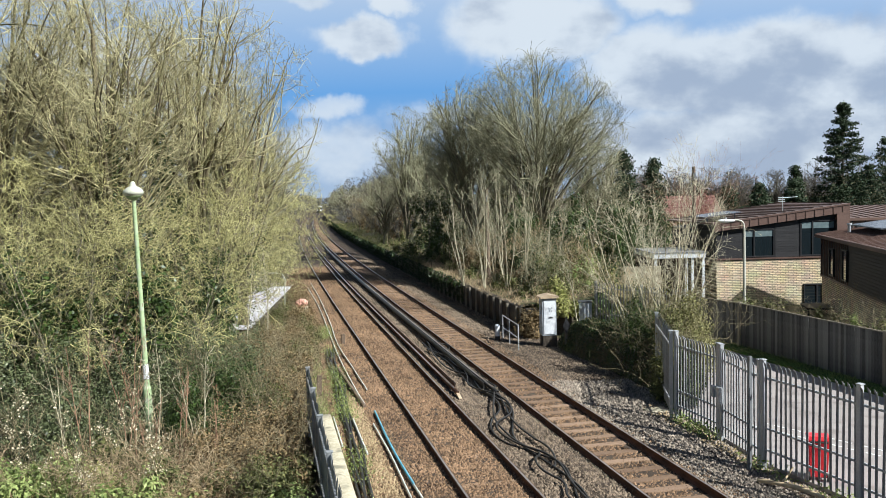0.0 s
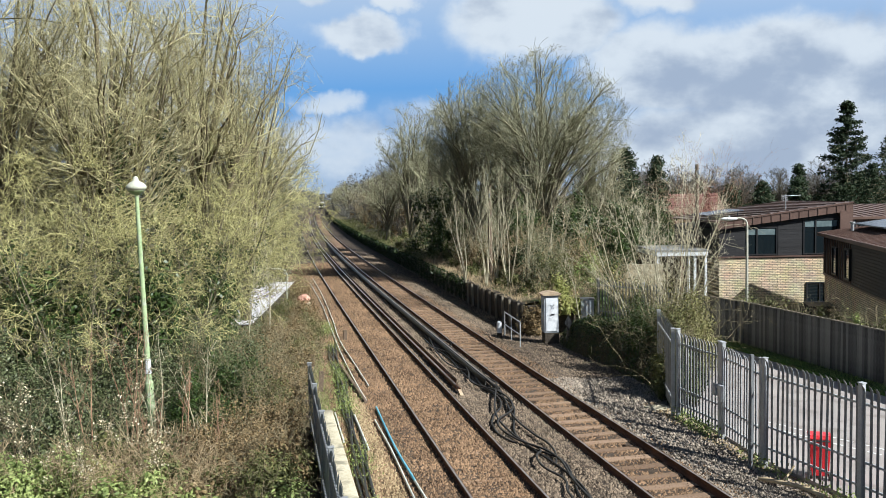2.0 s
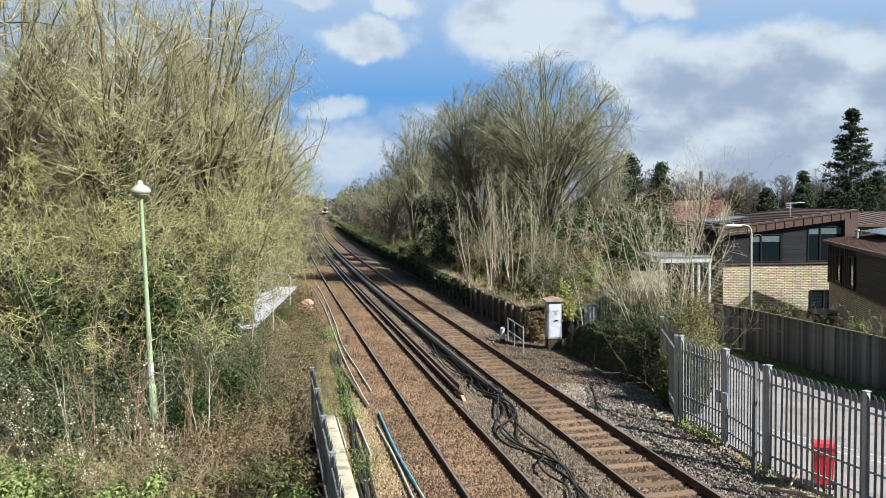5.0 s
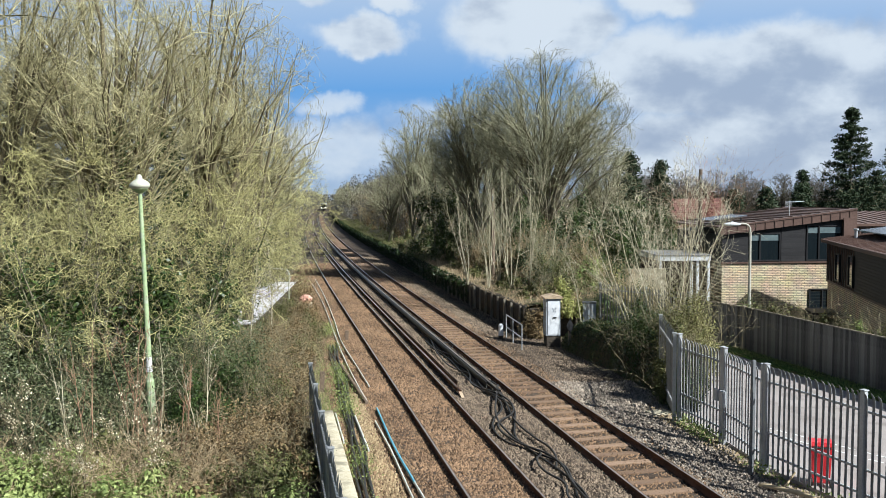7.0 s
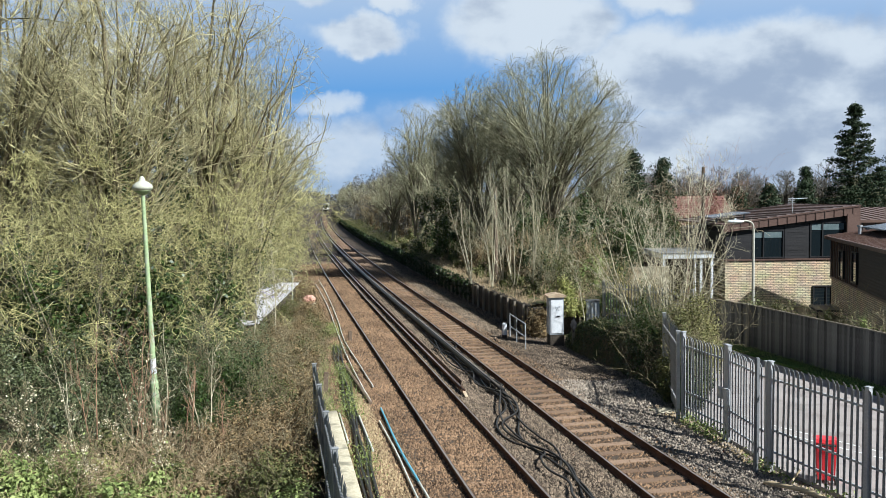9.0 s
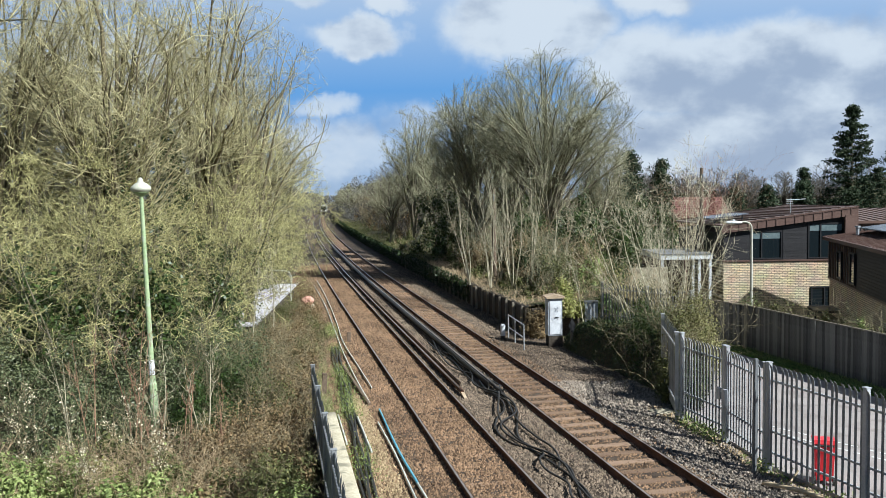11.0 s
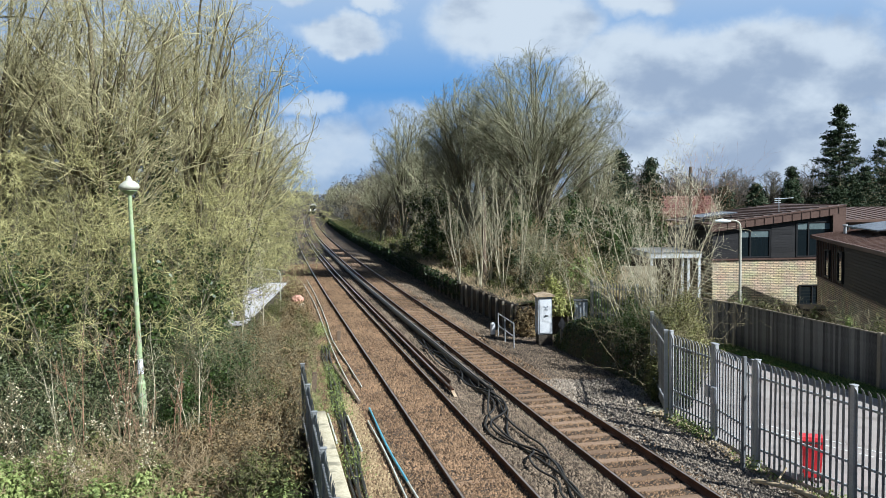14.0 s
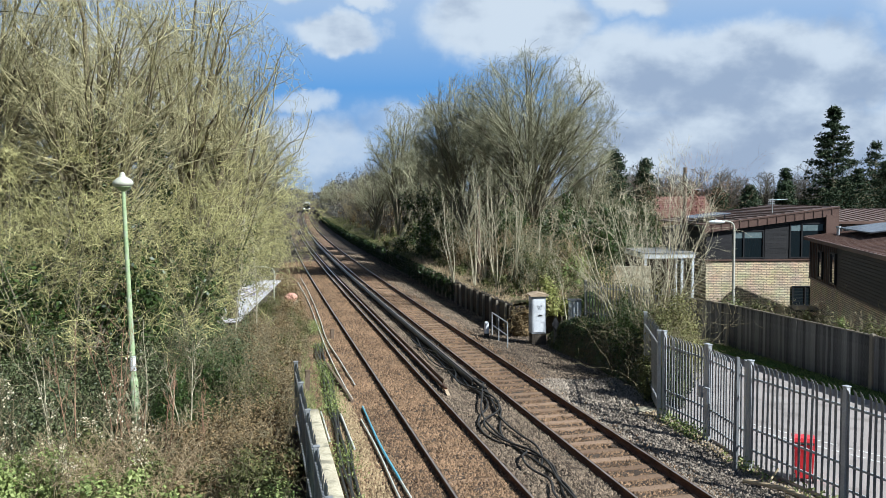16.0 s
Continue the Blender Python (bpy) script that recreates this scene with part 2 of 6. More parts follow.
def clouds_material():
    """Broken cumulus over blue: banks where the day has them, broken up by noise, thin towards the rims."""
    m, n, l, p = nodes_of("broken_cloud")
    n.remove(p)
    co = n.new("ShaderNodeTexCoord")

    def calc(op, a, b=None, c=None):
        q = n.new("ShaderNodeMath")
        q.operation = op
        for i, v in enumerate((a, b, c)):
            if v is not None:
                if isinstance(v, bpy.types.NodeSocket):
                    l.new(v, q.inputs[i])
                else:
                    q.inputs[i].default_value = v
        return q.outputs[0]

    stir, shift, warped = n.new("ShaderNodeTexNoise"), n.new("ShaderNodeVectorMath"), n.new("ShaderNodeVectorMath")
    stir.inputs["Scale"].default_value, stir.inputs["Detail"].default_value, stir.inputs["Roughness"].default_value = 0.0065, 7, 0.55
    l.new(co.outputs["Object"], stir.inputs["Vector"])
    shift.operation, shift.inputs[1].default_value = "SUBTRACT", (0.5, 0.5, 0.5)
    warped.operation, warped.inputs[1].default_value = "MULTIPLY_ADD", (240, 0, 150)
    l.new(stir.outputs["Color"], shift.inputs[0]), l.new(shift.outputs[0], warped.inputs[0]), l.new(co.outputs["Object"], warped.inputs[2])
    total = None
    # bank centres x, z and half sizes in kilometres on the sheet, and weight
    for x, z, w, h, k in CLOUD_BANKS:
        mp, ln = n.new("ShaderNodeMapping"), n.new("ShaderNodeVectorMath")
        mp.inputs["Scale"].default_value = (0.001 / w, 0, 0.001 / h)
        mp.inputs["Location"].default_value = (-x / w, 0, -z / h)
        ln.operation = "LENGTH"
        l.new(warped.outputs[0], mp.inputs[0]), l.new(mp.outputs[0], ln.inputs[0])
        r = n.new("ShaderNodeMapRange")
        r.interpolation_type = "SMOOTHSTEP"
        r.inputs[1].default_value, r.inputs[2].default_value, r.inputs[3].default_value, r.inputs[4].default_value = 1.25, 0.35, 0.0, k
        l.new(ln.outputs["Value"], r.inputs[0])
        total = r.outputs[0] if total is None else calc("MAXIMUM", total, r.outputs[0])
    mp = n.new("ShaderNodeMapping")
    mp.inputs["Scale"].default_value = (0.001, 0.001, 0.0016)
    l.new(co.outputs["Object"], mp.inputs[0])
    big, small = n.new("ShaderNodeTexNoise"), n.new("ShaderNodeTexNoise")
    for t, s, d in ((big, 3.2, 7), (small, 3.8, 6)):
        t.inputs["Scale"].default_value, t.inputs["Detail"].default_value, t.inputs["Roughness"].default_value = s, d, 0.52
        l.new(mp.outputs[0], t.inputs["Vector"])
    d = calc("ADD", total, calc("MULTIPLY", calc("SUBTRACT", big.outputs[0], 0.5), 0.75))
    cover = n.new("ShaderNodeMapRange")
    cover.interpolation_type = "SMOOTHSTEP"
    cover.inputs[1].default_value, cover.inputs[2].default_value = 0.12, 0.80
    l.new(d, cover.inputs[0])
    thick = n.new("ShaderNodeMapRange")
    thick.interpolation_type = "SMOOTHSTEP"
    thick.inputs[1].default_value, thick.inputs[2].default_value = 0.42, 0.72
    mp, ln, body = n.new("ShaderNodeMapping"), n.new("ShaderNodeVectorMath"), n.new("ShaderNodeMapRange")
    mp.inputs["Scale"].default_value, mp.inputs["Location"].default_value = (0.001 / 1.1, 0, 0.001 / 0.32), (-1.15 / 1.1, 0, -0.26 / 0.32)
    ln.operation, body.interpolation_type = "LENGTH", "SMOOTHSTEP"
    body.inputs[1].default_value, body.inputs[2].default_value, body.inputs[3].default_value, body.inputs[4].default_value = 1.2, 0.3, 0.0, 0.17
    l.new(warped.outputs[0], mp.inputs[0]), l.new(mp.outputs[0], ln.inputs[0]), l.new(ln.outputs["Value"], body.inputs[0])
    l.new(calc("ADD", body.outputs[0], calc("MULTIPLY", small.outputs[0], 0.9)), thick.inputs[0])
    col = n.new("ShaderNodeMix")
    col.data_type = "RGBA"
    col.inputs[6].default_value, col.inputs[7].default_value = (0.97, 1.005, 1.06, 1), (0.52, 0.59, 0.73, 1)
    l.new(thick.outputs[0], col.inputs[0])
    sep, grad, blue = n.new("ShaderNodeSeparateXYZ"), n.new("ShaderNodeMapRange"), n.new("ShaderNodeValToRGB")
    l.new(co.outputs["Object"], sep.inputs[0]), l.new(sep.outputs["Z"], grad.inputs[0])
    grad.inputs[2].default_value = 1100.0
    for e, (at, c) in zip((blue.color_ramp.elements[0], blue.color_ramp.elements[1], blue.color_ramp.elements.new(0.35)), ((0.0, (0.56, 0.67, 0.84)), (1.0, (0.11, 0.33, 0.80)), (0.35, (0.22, 0.49, 0.93)))):
        e.color = (*c, 1)
    l.new(grad.outputs[0], blue.inputs[0])
    em, ms = n.new("ShaderNodeEmission"), n.new("ShaderNodeMix")
    ms.data_type = "RGBA"
    l.new(calc("MULTIPLY", cover.outputs[0], 0.93), ms.inputs[0])
    l.new(blue.outputs[0], ms.inputs[6]), l.new(col.outputs[2], ms.inputs[7])
    l.new(ms.outputs[2], em.inputs[0])
    em.inputs[1].default_value = SKY_GLOW
    l.new(em.outputs[0], n["Material Output"].inputs[0])
    return m


SKY_GLOW = 0.465
CLOUD_BANKS = ((-0.27, 0.575, 0.22, 0.08, 0.9), (-0.14, 0.69, 0.10, 0.055, 0.75), (-0.44, 0.72, 0.12, 0.04, 0.6), (0.33, 0.60, 0.36, 0.17, 1.05), (0.76, 0.70, 0.17, 0.10, 0.9),
               (1.20, 0.42, 0.62, 0.21, 1.1), (0.74, 0.43, 0.30, 0.20, 1.0), (1.1, 0.18, 1.1, 0.20, 0.85), (-0.40, 0.33, 0.15, 0.05, 0.62), (-0.36, 0.19, 0.36, 0.13, 0.62), (-0.05, 0.28, 0.2, 0.08, 0.45),
               (-1.1, 0.40, 0.55, 0.3, 0.75), (2.2, 0.6, 0.7, 0.5, 0.9), (-2.2, 0.7, 0.8, 0.4, 0.8))
CLOUDS = clouds_material()


# ---- shapes ----
def track_slope(y):
    return float(np.interp(y, (0, 45, 170, 400, 700), (-0.216, -0.214, -0.17, -0.14, -0.135)))


_ys = np.arange(-60, 1000, 1.0)
_cx = np.concatenate(([0.0], np.cumsum([track_slope(y + 0.5) for y in _ys])))[:-1]
_cx = _cx - np.interp(16.6, _ys, _cx) + 2.96


def along(y, off, z=0.0):
    """A place beside the railway: distance y ahead, off metres to the right of the middle of both tracks."""
    m = track_slope(y)
    k = math.hypot(1, m)
    return Vector((float(np.interp(y, _ys, _cx)) + off / k, y - off * m / k, z))


def heading(y):
    return math.degrees(math.atan2(-track_slope(y), 1))


def mesh_from(name, verts, faces, material, smooth=False):
    me = bpy.data.meshes.new(name)
    verts, faces = np.asarray(verts, np.float32), np.asarray(faces, np.int32)
    k = faces.shape[1]
    me.vertices.add(len(verts))
    me.vertices.foreach_set("co", verts.ravel())
    me.loops.add(faces.size)
    me.loops.foreach_set("vertex_index", faces.ravel())
    me.polygons.add(len(faces))
    me.polygons.foreach_set("loop_start", np.arange(0, faces.size, k, dtype=np.int32))
    if smooth:
        me.polygons.foreach_set("use_smooth", np.ones(len(faces), bool))
    me.update(calc_edges=True)
    me.materials.append(material)
    return me


def child(ob, parent):
    if parent is not None:
        ob.parent = parent
    return ob


def part(name, bm, material, parent=None, label=""):
    me = bpy.data.meshes.new(name)
    bm.normal_update()
    bm.to_mesh(me)
    bm.free()
    me.materials.append(material)
    return tagged(child(new(name, me), parent), label)


def raw(name, verts, faces, material, parent=None, label="", smooth=False):
    return tagged(child(new(name, mesh_from(name, verts, faces, material, smooth)), parent), label)


def empty(name, at=(0, 0, 0), turn=0, **tags):
    ob = new(name)
    ob.matrix_world = pose(*at, 0, 0, turn)
    ob.empty_display_size = 0.2
    return tagged(ob, **tags)


def box(bm, lo, hi, m=None, bevel=0.0):
    c = [(a + b) / 2 for a, b in zip(lo, hi)]
    s = [max(abs(b - a), 1e-4) for a, b in zip(lo, hi)]
    mat = Matrix.Translation(c) @ Matrix.Diagonal((*s, 1))
    made = bmesh.ops.create_cube(bm, size=1, matrix=(m @ mat) if m is not None else mat)
    if bevel:
        edges = list({e for v in made["verts"] for e in v.link_edges})
        bmesh.ops.bevel(bm, geom=edges, offset=bevel, segments=2, affect="EDGES")
    return bm


def rod(bm, a, b, r0, r1=None, n=10):
    a, b = Vector(a), Vector(b)
    r1 = r0 if r1 is None else r1
    turn = (b - a).to_track_quat("Z", "Y").to_matrix().to_4x4()
    bmesh.ops.create_cone(bm, cap_ends=True, segments=n, radius1=r0, radius2=r1, depth=(b - a).length, matrix=Matrix.Translation((a + b) / 2) @ turn)
    return bm


def lathe(bm, profile, n=20, m=None):
    """Turns a profile of (radius, height) round the upright axis."""
    rings = []
    for r, z in profile:
        ring = [Vector((r * math.cos(2 * math.pi * i / n), r * math.sin(2 * math.pi * i / n), z)) for i in range(n)]
        rings.append([bm.verts.new(m @ v if m is not None else v) for v in ring])
    for lo, hi in zip(rings, rings[1:]):
        for i in range(n):
            bm.faces.new((lo[i], lo[(i + 1) % n], hi[(i + 1) % n], hi[i]))
    bm.faces.new(rings[-1])
    bm.faces.new(rings[0][::-1])
    return bm


def prism(bm, outline, lo, hi, plane="xz"):
    """An outline of (u, v) pushed from lo to hi along the axis that it leaves out."""
    put = {"xz": lambda u, v, w: (u, w, v), "xy": lambda u, v, w: (u, v, w), "yz": lambda u, v, w: (w, u, v)}[plane]
    a = [bm.verts.new(put(u, v, lo)) for u, v in outline]
    b = [bm.verts.new(put(u, v, hi)) for u, v in outline]
    n = len(a)
    bm.faces.new(a[::-1]), bm.faces.new(b)
    for i in range(n):
        bm.faces.new((a[i], a[(i + 1) % n], b[(i + 1) % n], b[i]))
    bmesh.ops.recalc_face_normals(bm, faces=bm.faces)
    return bm


def line(name, pts, r, material, parent=None, label="", cyclic=False):
    cu = bpy.data.curves.new(name, "CURVE")
    cu.dimensions, cu.bevel_depth, cu.bevel_resolution, cu.resolution_u, cu.use_fill_caps = "3D", r, 2, 8, True
    sp = cu.splines.new("BEZIER")
    sp.bezier_points.add(len(pts) - 1)
    for b, p in zip(sp.bezier_points, pts):
        b.co = p
        b.handle_left_type = b.handle_right_type = "AUTO"
    tmp = bpy.data.objects.new("tmp", cu)
    me = bpy.data.meshes.new_from_object(tmp)
    bpy.data.objects.remove(tmp)
    me.materials.append(material)
    me.name = name
    return tagged(child(new(name, me), parent), label)


# ---- growth ----
def unit(v):
    return v / np.maximum(np.linalg.norm(v, axis=-1, keepdims=True), 1e-9)


def shoots(rng, start, way, length, radius, k=4, wander=0.25, lift=0.15, tip=0.35):
    """Many bending shoots at once: polylines of k points with radii."""
    n = len(start)
    pts, rad = np.zeros((n, k, 3)), np.zeros((n, k))
    p, d = start.copy(), unit(way)
    for i in range(k):
        pts[:, i] = p
        rad[:, i] = radius * (1 - (1 - tip) * i / (k - 1))
        d = unit(d + rng.normal(0, wander, (n, 3)) + np.array((0, 0, lift)))
        p = p + d * (length / (k - 1))[:, None]
    return pts, rad


def sprout(rng, pts, rad, many, low=0.25, angle=(30, 60), short=(0.35, 0.6), thin=0.5, taper=0.5):
    """Starts, ways, lengths and radii of side shoots on shoots."""
    n, k, _ = pts.shape
    which = np.repeat(np.arange(n), many)
    u = low + (1 - low) * rng.random(len(which)) ** 0.8
    s = u * (k - 1)
    i = np.minimum(s.astype(int), k - 2)
    f = (s - i)[:, None]
    a, b = pts[which, i], pts[which, i + 1]
    along_ = unit(b - a)
    side = unit(np.cross(along_, rng.normal(size=(len(which), 3))))
    ang = np.radians(rng.uniform(*angle, len(which)))[:, None]
    way = along_ * np.cos(ang) + side * np.sin(ang)
    size = np.linalg.norm(pts[:, -1] - pts[:, 0], axis=1)[which]
    length = size * rng.uniform(*short, len(which)) * (1 - taper * (u - low) / (1 - low))
    r = (rad[which, i] * (1 - f[:, 0]) + rad[which, i + 1] * f[:, 0]) * thin
    return a + (b - a) * f, way, length, r


def tubes(pts, rad, sides=3):
    n, k, _ = pts.shape
    t = unit(np.gradient(pts, axis=1))
    ref = np.where(np.abs(t[..., 2:3]) > 0.9, np.array((1.0, 0, 0)), np.array((0, 0, 1.0)))
    u = unit(np.cross(t, ref))
    v = np.cross(t, u)
    ang = 2 * np.pi * np.arange(sides) / sides
    ring = pts[:, :, None] + rad[:, :, None, None] * (u[:, :, None] * np.cos(ang)[None, None, :, None] + v[:, :, None] * np.sin(ang)[None, None, :, None])
    verts = ring.reshape(-1, 3)
    base = (np.arange(n) * k * sides)[:, None, None]
    j, i = np.arange(k - 1)[None, :, None] * sides, np.arange(sides)[None, None, :]
    a, b = base + j + i, base + j + (i + 1) % sides
    faces = np.stack((a, b, b + sides, a + sides), -1).reshape(-1, 4)
    return verts, faces


def joined(*sets):
    vs, fs, off = [], [], 0
    for v, f in sets:
        vs.append(v), fs.append(f + off)
        off += len(v)
    return np.concatenate(vs), np.concatenate(fs)


def leaves(rng, at, size, up=0.3, long=1.5, face=None):
    """Small folded leaves at the given places, turned towards face where it is given."""
    n = len(at)
    nor = rng.normal(size=(n, 3)) + np.array((0, 0, up))
    nor = unit(nor if face is None else nor * 0.55 + face)
    u = unit(np.cross(nor, rng.normal(size=(n, 3))))
    v = np.cross(nor, u)
    s = (size * rng.uniform(0.6, 1.3, n))[:, None]
    verts = np.stack((at - u * s * long * 0.5, at - v * s * 0.42 + nor * s * 0.12, at + u * s * long * 0.5, at + v * s * 0.42 + nor * s * 0.12), 1).reshape(-1, 3)
    return verts, np.arange(4 * n).reshape(n, 4)


def tree_parts(seed, height, trunk_r, trunk_lift=0.10, stems=1, spread=0.25, limbs=14, boughs=9, twigs=8, sprays=0, angle=(25, 55), short=(0.35, 0.6), lift=0.12, tip_r=0.006, low=0.25, wander=0.16, droop=0.0, sub_low=0.2, bend=4, twig_len=(0.35, 0.8), dome=None):
    """Trunk and limbs, then the twigs, of a bare tree that stands at the origin."""
    rng = np.random.default_rng(seed)
    start = np.zeros((stems, 3))
    start[:, :2] = rng.normal(0, 0.12 * (stems > 1) * trunk_r * 8, (stems, 2))
    way = np.concatenate((rng.normal(0, spread, (stems, 2)), np.ones((stems, 1))), 1)
    p0 = shoots(rng, start, way, height * rng.uniform(0.78, 1.0, stems), np.full(stems, trunk_r), 9, 0.06, trunk_lift, 0.12)
    if dome:
        # limbs that fan out of the stem and fill a rounded crown of half sizes dome[0], dome[1]
        n = limbs
        d = unit(rng.normal(size=(n, 3)))
        d[:, 2] = np.abs(d[:, 2]) * 0.95 - 0.22
        goal = unit(d) * np.array((dome[0], dome[0], dome[1])) * rng.uniform(0.5, 0.88, (n, 1)) + np.array((0, 0, height - dome[1]))
        s0 = np.stack((np.zeros(n), np.zeros(n), height * rng.uniform(0.06, 0.38, n)), 1)
        mid = np.stack((goal[:, 0] * 0.38, goal[:, 1] * 0.38, s0[:, 2] + (goal[:, 2] - s0[:, 2]) * 0.55 + 0.6), 1)
        u = np.linspace(0, 1, 8)[None, :, None]
        path = s0[:, None] * (1 - u) ** 2 + mid[:, None] * 2 * u * (1 - u) + goal[:, None] * u * u
        path = path + rng.normal(0, 0.10, path.shape) * u
        p1 = (path, np.linspace(1, 0.0, 8)[None] ** 0.85 * rng.uniform(0.25, 0.58, (n, 1)) * trunk_r + tip_r)
        p0 = (p0[0][:1] * np.array((0.6, 0.6, 0.55)), p0[1][:1])
    else:
        p1 = shoots(rng, *sprout(rng, *p0, limbs, low, angle, short, 0.55, 0.55), 7, wander, lift, 0.25)
    def held(p):
        """Hold the twigs of a rounded crown within its lobed outline."""
        if not dome:
            return p
        c = np.array((0, 0, height - dome[1]))
        half = np.array((dome[0], dome[0], dome[1]))
        q = (p[0] - c) / half
        r = np.maximum(np.linalg.norm(q, axis=-1, keepdims=True), 1e-6)
        d = q / r
        lobes = 0.93 + 0.06 * np.sin(d[..., :1] * 5.1 + seed) * np.cos(d[..., 2:] * 4.3 + seed * 0.7) + 0.045 * np.sin(d[..., 1:2] * 11 + d[..., 2:] * 9 + seed) + 0.03 * np.sin(d[..., :1] * 23 + d[..., 2:] * 19)
        k = 0.8 * lobes
        r2 = np.where(r > k, k + (lobes - k) * np.tanh((r - k) / (2.2 * (lobes - k))) * 1.15, r)
        return c + d * r2 * half, p[1]

    p2 = held(shoots(rng, *sprout(rng, *p1, boughs, sub_low, angle if dome else (25, 60), (0.3, 0.6), 0.6, 0.4), 5, wander * (0.8 if dome else 1.2), lift - droop * 0.5, 0.35))
    p2 = (p2[0], np.clip(p2[1], tip_r, tip_r * 3.6) if dome else np.maximum(p2[1], tip_r))
    p3 = held(shoots(rng, *sprout(rng, *p2, twigs, 0.1, angle if dome else (25, 65), twig_len, 0.6, 0.3), bend, wander * (0.9 if dome else 1.4), lift - droop, 0.5))
    p3 = (p3[0], np.clip(p3[1], tip_r * 0.7, tip_r * 1.6))
    fine = [tubes(*p3)]
    if sprays:
        p4 = held(shoots(rng, *sprout(rng, *p3, sprays, 0.1, (25, 60), (0.4, 0.8), 0.8, 0.3), 2, wander * 1.4, lift - droop, 0.6))
        fine.append(tubes(p4[0], np.clip(p4[1], tip_r * 0.6, tip_r)))
    return joined(tubes(*p0, sides=8), tubes(*p1, sides=5)), joined(tubes(*p2), *fine), (p0, p1, p2, p3)


def bare_tree(name, at, seed, label, bark=None, twig=None, ivy=0, ivy_top=0.6, category="tree", group="", **shape):
    t = empty(name, at, label=label, category=category, group=group)
    wood, fine, paths = tree_parts(seed, **shape)
    if shape.get("dome") or shape.get("stems", 1) == 1:
        raw("trunk", *wood, bark or BARK, t, smooth=True)
    else:
        tagged(raw("branchwork", *wood, bark or BARK, t, smooth=True), kind="stuff")
    raw("crown", *fine, twig or TWIG_BROWN, t)
    if ivy:
        rng = np.random.default_rng(seed + 77)
        t0 = paths[0][0]
        f = np.linspace(0, 1, 12)[None, None, :, None]
        src = (t0[:, :-1, None] * (1 - f) + t0[:, 1:, None] * f).reshape(-1, 3)
        src = src[src[:, 2] < shape["height"] * ivy_top]
        pick = src[rng.integers(0, len(src), ivy)]
        spread_ = 0.14 + 0.22 * (1 - pick[:, 2:3] / (shape["height"] * ivy_top))
        raw("ivy", *leaves(rng, pick + rng.normal(0, 1, (ivy, 3)) * spread_ + np.array((0, 0, 1)) * rng.normal(0, 0.5, (ivy, 1)), np.full(ivy, 0.085)), LEAF_IVY, t, "dark green ivy leaves")
    return t


def shrub(name, at, seed, size, n_leaf, n_stem, leaf, stem, label, leaf_size=0.06, category="shrub", group="", lift=0.1, stem_r=0.006, hollow=0.5, long=1.5, flowers=0):
    """A bush: stems from the base outwards, side shoots, and leaves in an uneven shell of clumps."""
    rng = np.random.default_rng(seed)
    t = empty(name, at, label=label, category=category, group=group)
    size = np.array(size, float)
    if n_stem:
        way = rng.normal(0, 0.55, (n_stem, 3)) * (size / size[2])
        way[:, 2] = 1.0
        st = np.zeros((n_stem, 3))
        st[:, :2] = rng.normal(0, 0.38, (n_stem, 2)) * size[:2]
        p0 = shoots(rng, st, way, size[2] * rng.uniform(0.6, 1.25, n_stem), np.full(n_stem, stem_r * 1.6), 6, 0.16, lift, 0.4)
        p1 = shoots(rng, *sprout(rng, *p0, 7, 0.15, (25, 70), (0.25, 0.6), 0.7, 0.3), 4, 0.25, lift, 0.5)
        p2 = shoots(rng, *sprout(rng, *p1, 2, 0.1, (25, 70), (0.3, 0.7), 0.8, 0.3), 3, 0.25, lift, 0.6)
        tagged(raw("branchwork", *joined(tubes(*p0), tubes(p1[0], np.maximum(p1[1], stem_r * 0.7)), tubes(p2[0], np.maximum(p2[1], stem_r * 0.6))), stem, t), kind="stuff")
        if flowers:
            src = np.concatenate((p0[0][:, 2:].reshape(-1, 3), p1[0].reshape(-1, 3)))
            src = src[rng.integers(0, len(src), flowers // 7)]
            pick = src[rng.integers(0, len(src), flowers)] + rng.normal(0, 0.045, (flowers, 3))
            raw("blossom", *leaves(rng, pick, np.full(flowers, 0.046), 0.3, 1.0), BLOSSOM, t, "small pale blossom")
    if n_leaf:
        clumps = max(6, n_leaf // 110)
        d = unit(rng.normal(size=(clumps, 3)))
        d[:, 2] = np.abs(d[:, 2])
        c = d * size * (hollow + (1 - hollow) * rng.random((clumps, 1)) ** 0.6) * rng.uniform(0.75, 1.12, (clumps, 1))
        k_ = rng.integers(0, clumps, n_leaf)
        away = rng.normal(0, 0.12, (n_leaf, 3)) * size ** 0.5 * 1.2 * rng.uniform(0.6, 1.5, clumps)[k_][:, None]
        at_ = c[k_] + away
        at_[:, 2] = np.abs(at_[:, 2])
        raw("foliage", *leaves(rng, at_, np.full(n_leaf, leaf_size), 0.4, long, unit(away) + 0.5 * unit(c[k_])), leaf, t)
    return t


# ---- large structure ----
def sheet(name, x0, x1, y0, y1, nx, ny, height, material, **tags):
    xs, ys = np.linspace(x0, x1, nx), np.linspace(y0, y1, ny)
    v = [(x, y, height(x, y)) for y in ys for x in xs]
    f = [(j * nx + i, j * nx + i + 1, (j + 1) * nx + i + 1, (j + 1) * nx + i) for j in range(ny - 1) for i in range(nx - 1)]
    return tagged(raw(name, v, f, material, smooth=True), **tags)


def bumps(x, y, s, a):
    return a * noise.noise(Vector((x * s, y * s, 3.7)))


